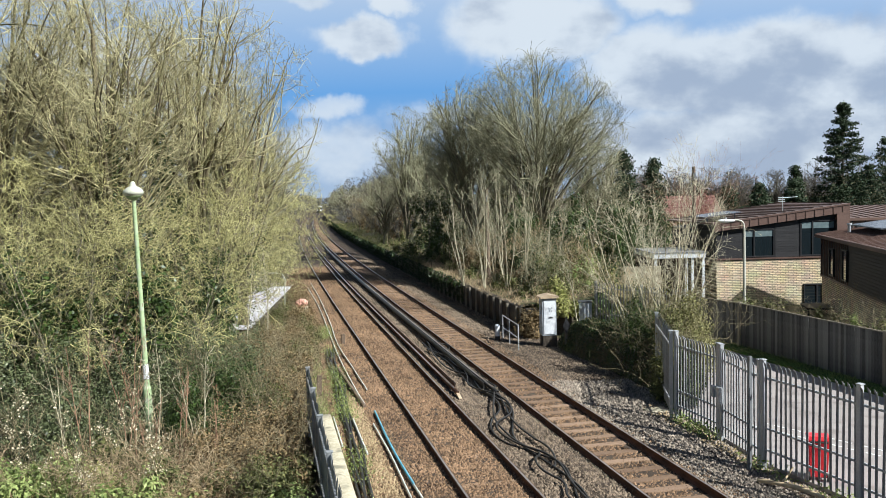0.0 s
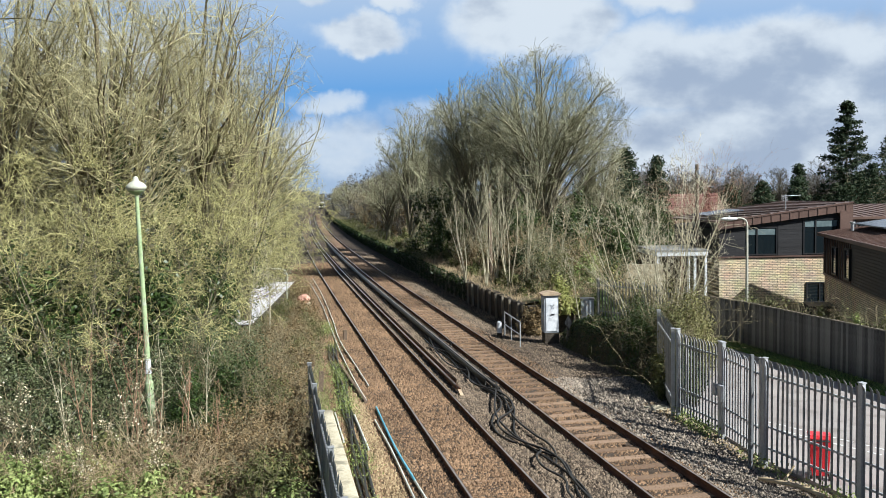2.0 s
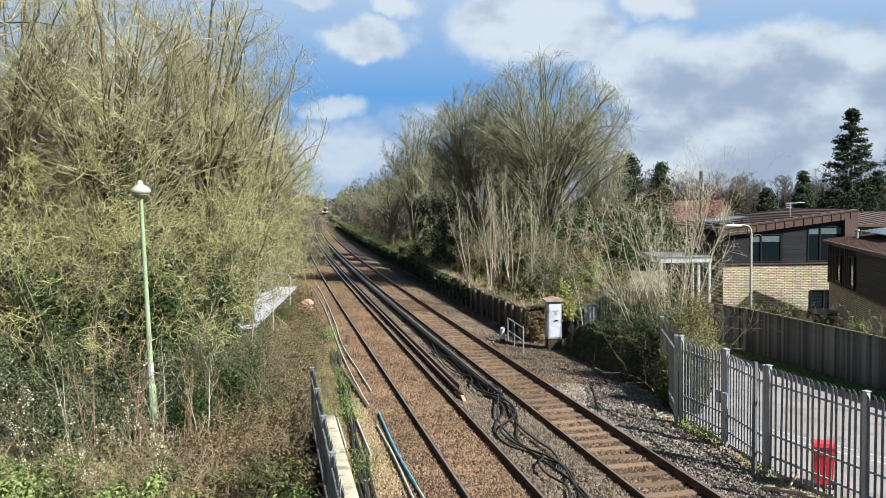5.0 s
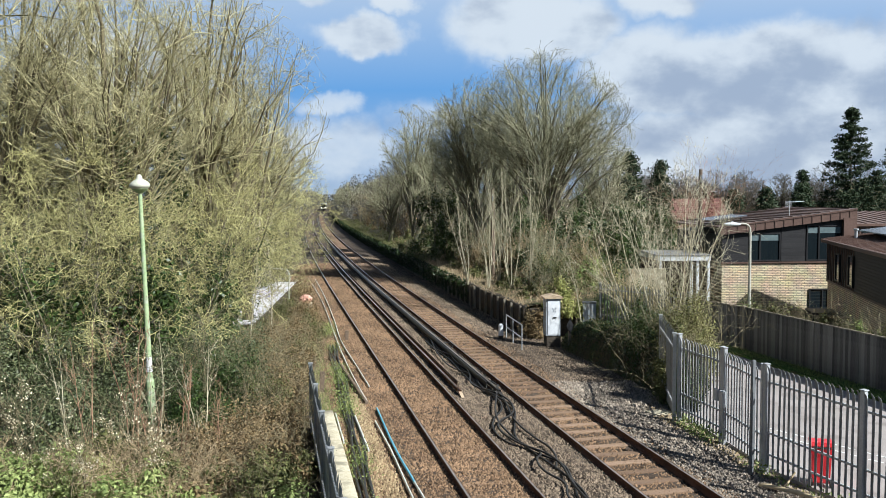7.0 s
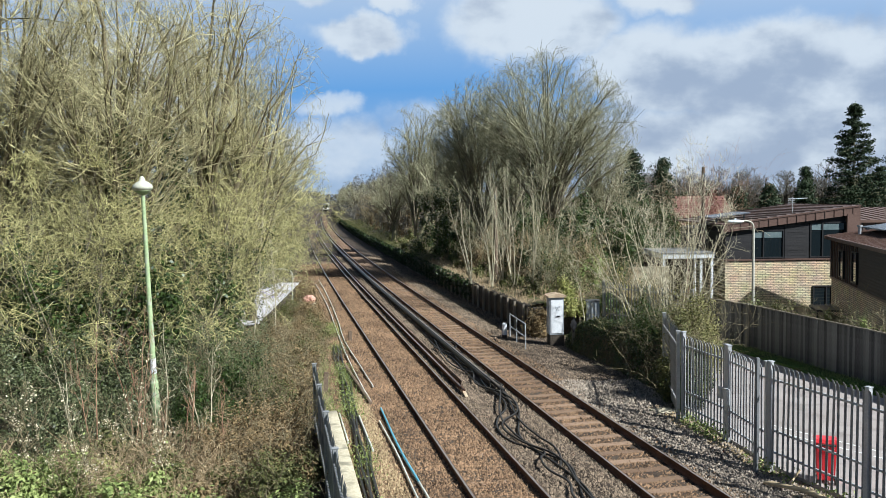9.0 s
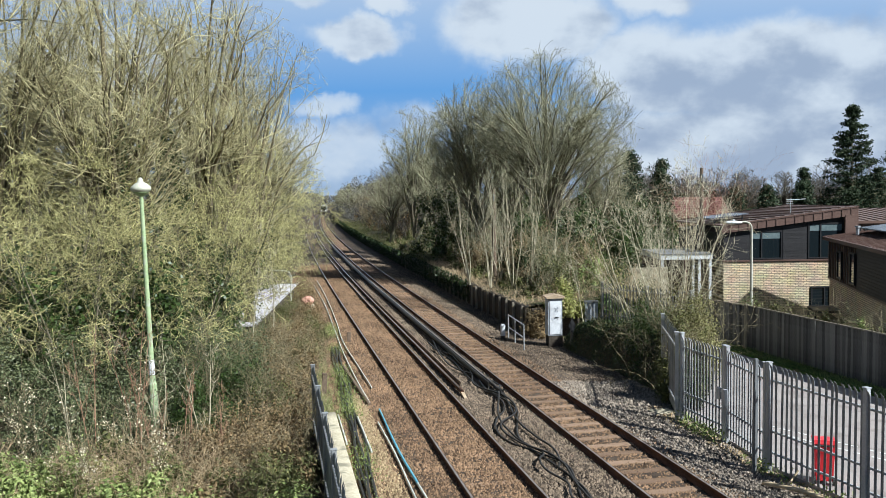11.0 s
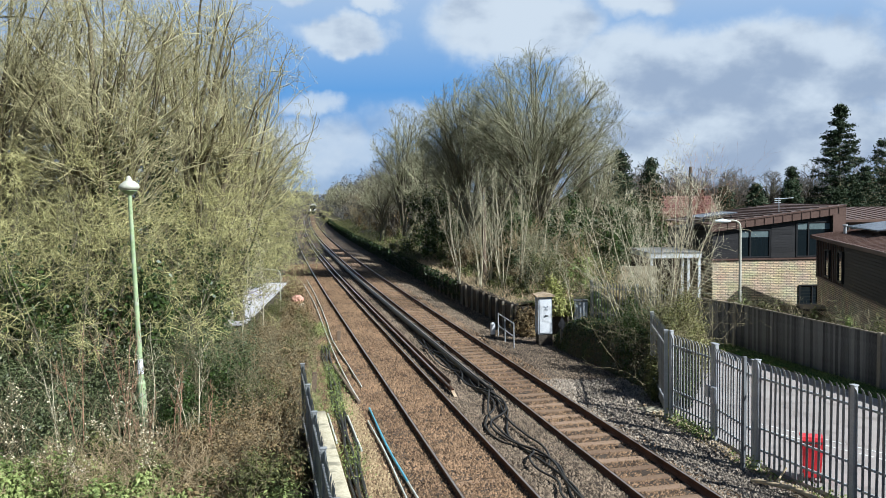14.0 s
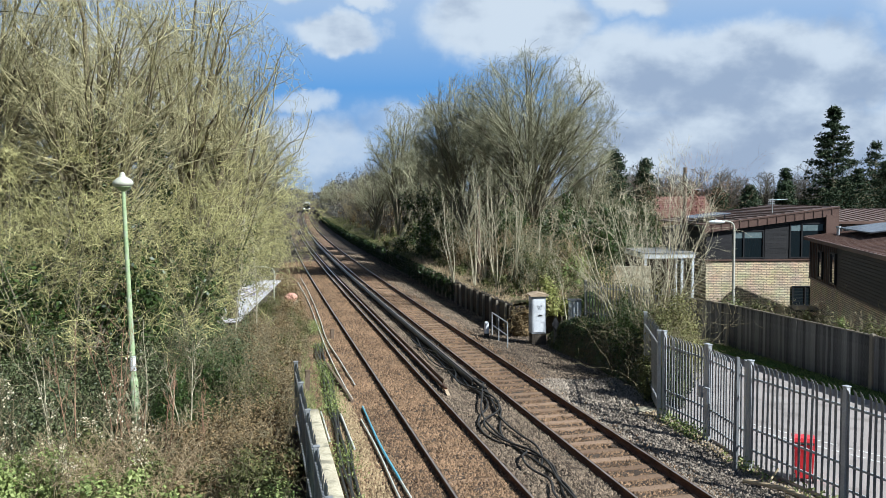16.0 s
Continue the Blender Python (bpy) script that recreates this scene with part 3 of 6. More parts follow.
def ground():
    rng = np.concatenate
    xs = rng((np.array((-4000, -1500, -600, -300)), np.linspace(-150, 150, 121), np.array((300, 600, 1500, 4000))))
    ys = rng((np.array((-4000, -1000, -300, -100)), np.linspace(-40, 260, 121), np.array((350, 500, 800, 1500, 4000))))
    v = [(x, y, -0.18 + (bumps(x, y, 0.15, 0.12) if abs(x) < 150 and 0 < y < 250 else 0)) for y in ys for x in xs]
    n = len(xs)
    f = [(j * n + i, j * n + i + 1, (j + 1) * n + i + 1, (j + 1) * n + i) for j in range(len(ys) - 1) for i in range(n - 1)]
    tagged(raw("ground", v, f, EARTH, smooth=True), "earth with leaf litter and rough grass", "ground", kind="structure")


BED_ACROSS = (-7.5, -5.2, -3.9, -3.3, -2.62, -2.4, -1.1, -0.92, -0.4, -0.2, 0.2, 0.4, 0.92, 1.12, 2.42, 2.62, 3.2, 4.2, 5.6, 7.2)
BED_UP = (-0.3, -0.12, -0.05, 0.0, 0.016, 0.0, 0.0, 0.016, 0.0, -0.05, -0.05, 0.0, 0.012, -0.03, -0.03, 0.012, 0.0, -0.10, -0.12, -0.3)


def bed_height(off):
    return float(np.interp(off, BED_ACROSS, BED_UP))


def ballast_bed():
    ys = np.concatenate((np.arange(-40, 5, 3), np.arange(5, 40, 0.35), np.arange(40, 120, 1.2), np.arange(120, 760, 8)))
    offs = np.linspace(-7.5, 7.2, 78)
    v = []
    for y in ys:
        for o in offs:
            p = along(float(y), float(o))
            v.append((p.x, p.y, bed_height(o) + bumps(p.x, p.y, 1.7, 0.02)))
    n = len(offs)
    f = [(j * n + i, j * n + i + 1, (j + 1) * n + i + 1, (j + 1) * n + i) for j in range(len(ys) - 1) for i in range(n - 1)]
    tagged(raw("track_bed", v, f, BALLAST, smooth=True), "rust-brown stone ballast under the railway tracks", "ballast", kind="structure")


def wall_off(y):
    return float(np.interp(y, (37, 60, 92, 140, 260), (5.1, 5.2, 5.4, 5.4, 5.4)))


def bank_height(y, d):
    """Height of the bank d metres behind the old platform wall."""
    reach = 5.0 + 4.0 * min(1.0, max(0.0, (y - 40) / 25))
    return (1.15 + 0.5 * min(1, d / 6.0)) * (1 - min(1, max(0, d - reach) / 3.0)) - 0.35 * min(1, max(0, d - reach) / 3.0)


def embankment():
    ys = np.concatenate((np.arange(37.3, 110, 1.5), np.arange(110, 420, 6)))
    ds = np.array((0, 0.4, 1, 2, 3, 4.5, 6, 8, 10, 11, 12, 13.5))
    v = []
    for y in ys:
        for d in ds:
            p = along(float(y), wall_off(y) + 0.1 + d)
            v.append((p.x, p.y, bank_height(y, d) + bumps(p.x, p.y, 0.6, 0.22 * min(1, d))))
    n = len(ds)
    f = [(j * n + i, j * n + i + 1, (j + 1) * n + i + 1, (j + 1) * n + i) for j in range(len(ys) - 1) for i in range(n - 1)]
    tagged(raw("embankment", v, f, EARTH, smooth=True), "overgrown earth bank behind the old platform", "bank", kind="structure")


def platform_wall():
    """Low dark retaining wall with pale upright posts."""
    w = empty("platform_wall", label="low dark retaining wall with weathered posts along the track", category="wall", kind="structure")
    ys = np.concatenate((np.arange(37.2, 130, 2.0), np.arange(130, 300, 10)))
    v, f = [], []
    for y in ys:
        for o, z in ((0, -0.3), (0, 1.12), (0.25, 1.2), (0.25, -0.3)):
            p = along(float(y), wall_off(y) + o)
            v.append((p.x, p.y, z))
    for j in range(len(ys) - 1):
        for i in range(4):
            a, b = j * 4 + i, j * 4 + (i + 1) % 4
            f.append((a, b, b + 4, a + 4))
    f.append((0, 1, 2, 3))
    raw("wall", v, f, WALL_DARK, w)
    first = None
    for y in np.arange(37.6, 74, 1.25):
        p = along(float(y), wall_off(y) - 0.07)
        if first is None:
            bm = bmesh.new()
            box(bm, (-0.06, -0.05, -0.3), (0.06, 0.05, 1.18), bevel=0.015)
            first = part("post", bm, POST_PALE, w)
            ob = first
        else:
            ob = child(new("post", first.data), w)
        ob.matrix_world = pose(p.x, p.y, 0, random.uniform(-2, 2), random.uniform(-3, 3), heading(y))
    # short return of the wall at its end
    a, b = along(37.2, wall_off(37.2)), along(37.2, wall_off(37.2) + 2.6)
    bm = bmesh.new()
    box(bm, (0.26, -0.22, -0.3), (2.6, 0.0, 1.1))
    r = part("end_wall", bm, WALL_DARK, w)
    r.matrix_world = pose(a.x, a.y, 0, 0, 0, heading(37.2))


def rail_strip(y0, y1, off, profile, step):
    """A profile of (across, up) swept along the railway."""
    ys = np.concatenate((np.arange(y0, min(y1, 130), step), np.arange(130, y1, 10))) if y1 > 130 else np.arange(y0, y1, step)
    v = []
    for y in ys:
        for a, z in profile:
            p = along(float(y), off + a, z)
            v.append(tuple(p))
    n = len(profile)
    f = [(j * n + i, j * n + (i + 1) % n, (j + 1) * n + (i + 1) % n, (j + 1) * n + i) for j in range(len(ys) - 1) for i in range(n)]
    f.append(tuple(range(n))[:4])
    return v, [q for q in f if len(q) == 4]


FOOT = [(-0.07, 0.0), (-0.07, 0.012), (-0.012, 0.03), (-0.012, 0.11), (-0.034, 0.125), (-0.034, 0.152), (0.034, 0.152), (0.034, 0.125), (0.012, 0.11), (0.012, 0.03), (0.07, 0.012), (0.07, 0.0)]
HEAD = [(-0.026, 0.1525), (-0.02, 0.156), (0.02, 0.156), (0.026, 0.1525)]


def tracks():
    bm = bmesh.new()
    box(bm, (-1.3, -0.125, -0.14), (1.3, 0.125, 0.0), bevel=0.012)
    proto = None
    for off, label in ((-1.77, "rusty railway track with sleepers sunk in ballast"), (1.77, "rusty railway track with bare brown sleepers")):
        t = empty("railway_track", label=label, category="railway track", group="tracks")
        for side in (-0.7525, 0.7525):
            rail = raw("rail", *rail_strip(-40, 760, off + side, FOOT, 2.0), RAIL_RUST, t)
            raw("running_surface", *rail_strip(-40, 760, off + side, HEAD, 2.0), RAIL_TOP, rail, "worn bright rail head")
        y = 11.0
        v, f = [], []
        while y < 330:
            p = along(y, off)
            tilt = random.uniform(-0.4, 0.4)
            if y < 108:
                if proto is None:
                    ob = proto = part("sleeper", bm, TIMBER_SLEEPER, t)
                else:
                    ob = child(new("sleeper", proto.data), t)
                ob.matrix_world = pose(p.x, p.y, random.uniform(-0.006, 0.003) + (0.001 if off < 0 else 0), 0, tilt, heading(y) + random.uniform(-0.5, 0.5))
            else:
                m = pose(p.x, p.y, 0, 0, 0, heading(y))
                k = len(v)
                for a, b in ((-1.3, -0.125), (1.3, -0.125), (1.3, 0.125), (-1.3, 0.125)):
                    v += [tuple(m @ Vector((a, b, 0))), tuple(m @ Vector((a, b, -0.1)))]
                f += [(k, k + 2, k + 4, k + 6), (k, k + 1, k + 3, k + 2), (k + 2, k + 3, k + 5, k + 4), (k + 4, k + 5, k + 7, k + 6), (k + 6, k + 7, k + 1, k)]
            y += 0.665 * math.cos(radians(heading(y)))
        tagged(raw("sleeper_run", v, f, TIMBER_SLEEPER, t), kind="stuff")


def conductor_rails():
    for off, y0 in ((-0.62, 25.9), (0.60, 25.6)):
        t = empty("conductor_rail", label="dark conductor rail on pot insulators beside the track", category="conductor rail", group="conductor rails")
        prof = [(-0.05, 0.10), (-0.05, 0.19), (0.05, 0.19), (0.05, 0.10)]
        raw("rail", *rail_strip(y0, 700, off, prof, 2.0), RAIL_RUST if off < 0 else BLACK_RUBBER, t)
        raw("running_surface", *rail_strip(y0 + 0.5, 700, off, [(-0.032, 0.1905), (-0.03, 0.1935), (0.03, 0.1935), (0.032, 0.1905)], 2.0), RAIL_TOP, t)
        # guard board on the outer side
        raw("guard_board", *rail_strip(y0 + 1.0, 110, off + (0.16 if off < 0 else -0.16), [(-0.018, 0.02), (-0.018, 0.24), (0.018, 0.24), (0.018, 0.02)], 2.0), BLACK_RUBBER if off > 0 else BROWN_STEEL, t)
        first = None
        for y in np.arange(y0 + 0.6, 95, 2.6):
            p = along(float(y), off)
            if first is None:
                bm = bmesh.new()
                lathe(bm, ((0.07, -0.06), (0.09, 0.0), (0.06, 0.03), (0.075, 0.06), (0.045, 0.10)), 10)
                ob = first = part("insulator", bm, POST_PALE, t)
            else:
                ob = child(new("insulator", first.data), t)
            ob.matrix_world = pose(p.x, p.y, 0)
        p = along(y0 - 0.12, off)
        bm = bmesh.new()
        prism(bm, ((-0.25, 0.03), (0.3, 0.10), (0.3, 0.19), (-0.25, 0.06)), -0.05, 0.05, "yz")
        e = part("ramp_end", bm, RUST_LID if off < 0 else BLACK_RUBBER, t, "pale tapered ramp end" if off < 0 else "")
        e.matrix_world = pose(p.x, p.y, 0, 0, 0, heading(y0))


def scatter_stones(name, y0, y1, bands, count, size, material, label, seed):
    """Loose ballast: small uneven lumps lying on the bed."""
    rng = np.random.default_rng(seed)
    w = np.array([b[1] - b[0] for b in bands])
    which = rng.choice(len(bands), count, p=w / w.sum())
    lo, hi = np.array([b[0] for b in bands])[which], np.array([b[1] for b in bands])[which]
    off = lo + (hi - lo) * rng.random(count)
    u = rng.random(count)
    y = y0 * (y1 / y0) ** u
    slope = np.interp(y, (0, 45, 170, 400, 700), (-0.216, -0.214, -0.17, -0.14, -0.135))
    k = np.hypot(1, slope)
    x = np.interp(y, _ys, _cx) + off / k
    yy = y - off * slope / k
    z = np.interp(off, BED_ACROSS, BED_UP)
    c = np.stack((x, yy, z + 0.006), 1)
    s = size * rng.uniform(0.55, 1.25, count) * (1 + 0.9 * u)
    base = np.array(((1, 0, -0.3), (0, 0.85, -0.3), (-1, 0, -0.3), (0, -0.85, -0.3), (0.0, 0.0, 0.95)), float)
    v = base[None] * rng.uniform(0.6, 1.15, (count, 5, 1)) + rng.normal(0, 0.14, (count, 5, 3))
    v[:, 4, :2] += rng.normal(0, 0.42, (count, 2))
    a = rng.random(count) * 6.28
    ca, sa = np.cos(a)[:, None], np.sin(a)[:, None]
    v = np.stack((v[..., 0] * ca - v[..., 1] * sa, v[..., 0] * sa + v[..., 1] * ca, v[..., 2]), -1)
    v = v * s[:, None, None] + c[:, None]
    f = np.array(((0, 1, 4), (1, 2, 4), (2, 3, 4), (3, 0, 4)))
    f = (f[None] + 5 * np.arange(count)[:, None, None]).reshape(-1, 3)
    tagged(raw(name, v.reshape(-1, 3), f, material), label, "ballast stones", kind="stuff")


def car_park():
    bm = bmesh.new()
    edge = [(6.75, 23.2), (7.45, 18.45), (8.35, 15.9), (11.5, 6.0), (40, 2), (40, 12), (15.4, 16.5), (13.0, 25.2), (11.3, 32.6), (10.3, 36.5), (7.6, 30.0)]
    prism(bm, edge, -0.2, 0.0, "xy")
    tagged(part("car_park", bm, TARMAC), "sunlit pinkish-grey tarmac car park", "road", kind="structure")
    bm = bmesh.new()
    prism(bm, [(15.38, 16.5), (12.98, 25.2), (11.28, 32.6), (10.28, 36.5), (10.7, 37.2), (11.7, 34.0), (13.8, 25.4), (16.6, 15.5)], -0.15, 0.08, "xy")
    tagged(part("grass_verge", bm, GRASS), "strip of shaded green grass beside the timber fence", "grass", kind="structure")
    rng = np.random.default_rng(5)
    n = 4500
    u = rng.random(n)
    y = 17 + u * 19.5
    x = np.interp(y, (16.5, 25.2, 32.6, 36.5), (15.4, 13.0, 11.3, 10.3)) + rng.random(n) * 0.75 + 0.02
    st = np.stack((x, y, np.full(n, 0.07)), 1)
    way = np.concatenate((rng.normal(0, 0.5, (n, 2)), np.ones((n, 1))), 1)
    p = shoots(rng, st, way, rng.uniform(0.06, 0.16, n), np.full(n, 0.006), 3, 0.2, 0, 0.3)
    tagged(raw("verge_grass", *tubes(*p), LEAF_BRIGHT), "short green grass blades along the verge", "grass", kind="stuff")
    # dashed bay line and kerb line
    t = empty("bay_marking", label="broken white painted line on the tarmac", category="road marking")
    a, b = Vector((8.2, 21.8, 0.004)), Vector((12.3, 16.0, 0.004))
    n = 16
    for k in range(2):
        for i in range(n):
            bm = bmesh.new()
            box(bm, (0, -0.04, 0), (0.34, 0.04, 0.003))
            o = part("dash", bm, WHITE_LINE, t)
            q = a.lerp(b, i / n)
            o.matrix_world = pose(q.x + 0.35 * k, q.y + 0.3 * k, 0.003, 0, 0, math.degrees(math.atan2(b.y - a.y, b.x - a.x)))


def cloud_sheet():
    v, f = [], []
    nx = 24
    for i in range(nx + 1):
        x = -3000 + 6000 * i / nx
        for z in (-60, 2600):
            v.append((x, 2900 - 0.00004 * x * x, z))
    for i in range(nx):
        f.append((2 * i, 2 * i + 2, 2 * i + 3, 2 * i + 1))
    ob = raw("backdrop", v, f, CLOUDS)
    return tagged(ob, "white and grey broken cumulus cloud drifting over blue sky", "sky", kind="structure")


ground()
ballast_bed()
embankment()
platform_wall()
tracks()
conductor_rails()
car_park()
cloud_bank = cloud_sheet()
scatter_stones("loose_ballast", 15.0, 80, ((-5.2, -3.4), (-3.4, -0.9)), 72000, 0.036, STONE_RUST, "rust-coloured loose ballast stones", 11)
scatter_stones("loose_ballast", 15.0, 90, ((-0.9, 0.0), (0.0, 0.9)), 26000, 0.038, STONE_DIRTY, "dirty brown ballast stones between the tracks", 15)
scatter_stones("loose_ballast", 15.0, 27, ((2.6, 4.0), (4.0, 5.7)), 20000, 0.038, STONE_GREY, "grey-brown loose ballast stones", 12)
# darker stones than by the gate: dirt, and the mound's shadow in the tone
scatter_stones("loose_ballast", 26.5, 90, ((2.6, 4.0), (4.0, 5.9)), 27000, 0.040, STONE_DIRTY, "dirty brown ballast stones farther along the cess, darkened for shade", 14)
scatter_stones("loose_ballast", 14.0, 70, ((1.0, 2.5), (2.5, 3.2)), 18000, 0.034, STONE_RUST, "brown ballast stones between the sleepers", 13)
scatter_stones("loose_ballast", 14.5, 27, ((-4.5, -3.7), (-4.1, -3.8)), 5000, 0.034, STONE_SANDY, "pale sandy stones and earth beside the cables", 16)
scatter_stones("loose_ballast", 15.0, 23.5, ((4.35, 4.85), (4.5, 5.1)), 2600, 0.032, STONE_SANDY, "pale sandy stones along the fence foot", 17)


# ---- fences, posts and boxes beside the line ----
def pale_mesh(h, curl=0.075):
    """A pressed steel pale with a folded section, curved over and pointed at the top."""
    prof = ((-0.035, 0.0), (-0.018, 0.022), (0.0, 0.006), (0.018, 0.022), (0.035, 0.0))
    rows = ((0.0, 1.0, 0.0), (h - 0.16, 1.0, 0.0), (h - 0.07, 0.9, curl * 0.4), (h, 0.12, curl))
    v, f = [], []
    for z, k, lean in rows:
        for x, y in prof:
            v.append((x * k, y * k - lean, z))
    for j in range(len(rows) - 1):
        for i in range(4):
            a = j * 5 + i
            f.append((a, a + 1, a + 6, a + 5))
    return mesh_from("pale", v, f, GALV)


def palisade(name, posts, h, label, category="fence", spacing=0.158, rails=(0.45, 2.05), material=None, mid=None, post_h=None, z0=0.0, post_w=0.055, curl=0.075):
    """Posts, rails and pales between the posts given, as a run of steel palisade."""
    t = empty(name, label=label, category=category)
    mat = material or GALV
    pm = pale_mesh(h - 0.06, curl)
    # pales take the darkened copy, shade put into the colour; posts keep GALV
    pm.materials[0] = GALV_PALE if mat is GALV else mat
    bm = bmesh.new()
    box(bm, (-post_w, -post_w * 0.9, -0.2), (post_w, post_w * 0.9, post_h or h), bevel=0.008)
    box(bm, (-post_w - 0.012, -post_w - 0.012, post_h or h), (post_w + 0.012, post_w + 0.012, (post_h or h) + 0.02), bevel=0.006)
    first = None
    for x, y in posts:
        turn = math.degrees(math.atan2(posts[-1][1] - posts[0][1], posts[-1][0] - posts[0][0]))
        if first is None:
            ob = first = part("post", bm, mat, t)
        else:
            ob = child(new("post", first.data), t)
        ob.matrix_world = pose(x, y, z0, 0, 0, turn)
    for (xa, ya), (xb, yb) in zip(posts, posts[1:]):
        d = math.hypot(xb - xa, yb - ya)
        turn = math.degrees(math.atan2(yb - ya, xb - xa))
        m = pose(xa, ya, z0, 0, 0, turn)
        for z in rails:
            bm = bmesh.new()
            box(bm, (0.03, 0.0, z), (d - 0.03, 0.045, z + 0.05), bevel=0.006)
            part("cross_rail", bm, mat, t).matrix_world = m
        n = int((d - 0.16) / spacing)
        for i in range(n + 1):
            o = child(new("pale", pm), t)
            o.matrix_world = m @ pose(0.09 + (d - 0.18) * i / max(n, 1), -0.012, 0.06, random.uniform(-0.5, 0.5), random.uniform(-0.6, 0.6), 0)
    return t


def gates_and_fence():
    palisade("palisade_gate", [(6.52, 22.95), (7.04, 20.9)], 2.38, "galvanised steel palisade gate leaf, closed", "gate", 0.15, (0.28, 0.72, 2.0), post_h=2.42)
    g = palisade("palisade_gate", [(7.06, 20.78), (7.25, 18.72)], 2.38, "galvanised steel palisade gate leaf, closed", "gate", 0.15, (0.28, 0.72, 2.0), post_h=2.42)
    bm = bmesh.new()
    box(bm, (-0.26, -0.10, 1.22), (0.20, -0.03, 1.30), bevel=0.01)
    box(bm, (-0.26, -0.13, 1.02), (-0.06, -0.05, 1.32), bevel=0.012)
    box(bm, (0.06, -0.15, 0.92), (0.24, -0.05, 1.34), bevel=0.012)
    part("lock_box", bm, GALV, g).matrix_world = pose(7.03, 20.84, 0, 0, 0, -78)
    palisade("palisade_fence", [(7.27, 18.58), (8.17, 15.98), (9.07, 13.38), (9.97, 10.78)], 2.45, "galvanised steel palisade fence beside the car park", spacing=0.155, rails=(0.35, 0.85, 2.02))
    palisade("palisade_fence", [(6.40, 23.05), (6.95, 26.7)], 2.42, "galvanised steel palisade fence running back into the hedge", spacing=0.155, rails=(0.4, 2.0))
    palisade("palisade_fence", [(7.0, 37.6), (8.6, 35.6), (9.9, 33.6)], 1.9, "weathered steel palisade fence among bushes", spacing=0.17, rails=(0.4, 1.6), z0=0.45, material=GALV_PALE)
    # fence on the near side of the line, and the slab behind it
    k = [tuple(along(float(y), -5.42)[:2]) for y in np.arange(-20.0, 25.0, 2.55)]
    palisade("palisade_fence", k, 1.8, "grey steel palisade fence at the edge of the line", spacing=0.16, rails=(0.3, 1.5), material=GALV_PALE, curl=0.02)
    v, f = rail_strip(-20, 23.6, -5.12, [(-0.2, -0.2), (-0.2, 0.40), (-0.17, 0.43), (0.27, 0.43), (0.30, 0.40), (0.30, -0.2)], 0.5)
    o = raw("concrete_wall", v, f, CONCRETE)
    bm = bmesh.new()
    bm.from_mesh(o.data)
    bmesh.ops.holes_fill(bm, edges=bm.edges, sides=8)
    bm.to_mesh(o.data)
    bm.free()
    tagged(o, "stained pale concrete dwarf wall beside the fence", "wall", kind="structure")
    # old brown post in front of the gate
    bm = bmesh.new()
    box(bm, (-0.045, -0.045, -0.2), (0.045, 0.045, 2.55), bevel=0.012)
    tagged(part("fence_post", bm, GALV_DARK), "lone weathered grey-brown post in the ballast", "post").matrix_world = pose(6.93, 18.55, 0, 0, 0.6, 10)


def timber_fence():
    t = empty("timber_fence", label="tall dark close-boarded timber fence", category="fence")
    pts = [(10.4, 36.6), (11.98, 33.0), (13.8, 25.4), (15.6, 18.2), (17.3, 12.0)]
    board = None
    for (xa, ya), (xb, yb) in zip(pts, pts[1:]):
        d = math.hypot(xb - xa, yb - ya)
        m = pose(xa, ya, 0, 0, 0, math.degrees(math.atan2(yb - ya, xb - xa)))
        n = int(d / 0.125)
        for i in range(n):
            if board is None:
                bm = bmesh.new()
                box(bm, (-0.066, -0.012, -0.1), (0.066, 0.012, 1.78), bevel=0.004)
                o = board = part("board", bm, WOOD_DARK, t)
            else:
                o = child(new("board", board.data), t)
            o.matrix_world = m @ pose(d * (i + 0.5) / n, 0.012 * (i % 2), random.uniform(-0.012, 0.012), 0, random.uniform(-0.4, 0.4), 3)
        bm = bmesh.new()
        box(bm, (0, -0.03, 1.785), (d, 0.04, 1.82), bevel=0.006)
        part("capping", bm, POST_PALE, t).matrix_world = m
        bm = bmesh.new()
        box(bm, (-0.07, -0.09, -0.1), (0.07, 0.05, 1.86), bevel=0.012)
        part("post", bm, POST_PALE, t).matrix_world = m


def platform_lamp():
    """Pale green post with a shallow bell-shaped lantern."""
    t = empty("lamp_post", (-7.95, 21.8, 0), label="pale green steel lamp post with a bell-shaped lantern", category="lamp post")
    bm = bmesh.new()
    lathe(bm, ((0.11, -0.5), (0.11, 1.3), (0.085, 1.36), (0.075, 1.5), (0.05, 6.38)), 16)
    part("post", bm, LAMP_GREEN, t)
    bm = bmesh.new()
    lathe(bm, ((0.075, 1.56), (0.079, 1.57), (0.077, 1.95), (0.074, 1.96)), 16)
    part("band", bm, WHITE_PAINT, t, "white painted band")
    bm = bmesh.new()
    lathe(bm, ((0.20, 6.47), (0.26, 6.53), (0.268, 6.57), (0.25, 6.62), (0.16, 6.70), (0.08, 6.74), (0.065, 6.82), (0.03, 6.86)), 24)
    for f in bm.faces:
        f.smooth = True
    h = part("lantern", bm, LAMP_HOOD, t)
    bm = bmesh.new()
    lathe(bm, ((0.07, 6.36), (0.12, 6.39), (0.205, 6.46), (0.21, 6.475)), 24)
    part("diffuser", bm, LAMP_GREEN, h)
    t.matrix_world = pose(-8.03, 21.8, 0.13, 0, -1.3, 0)


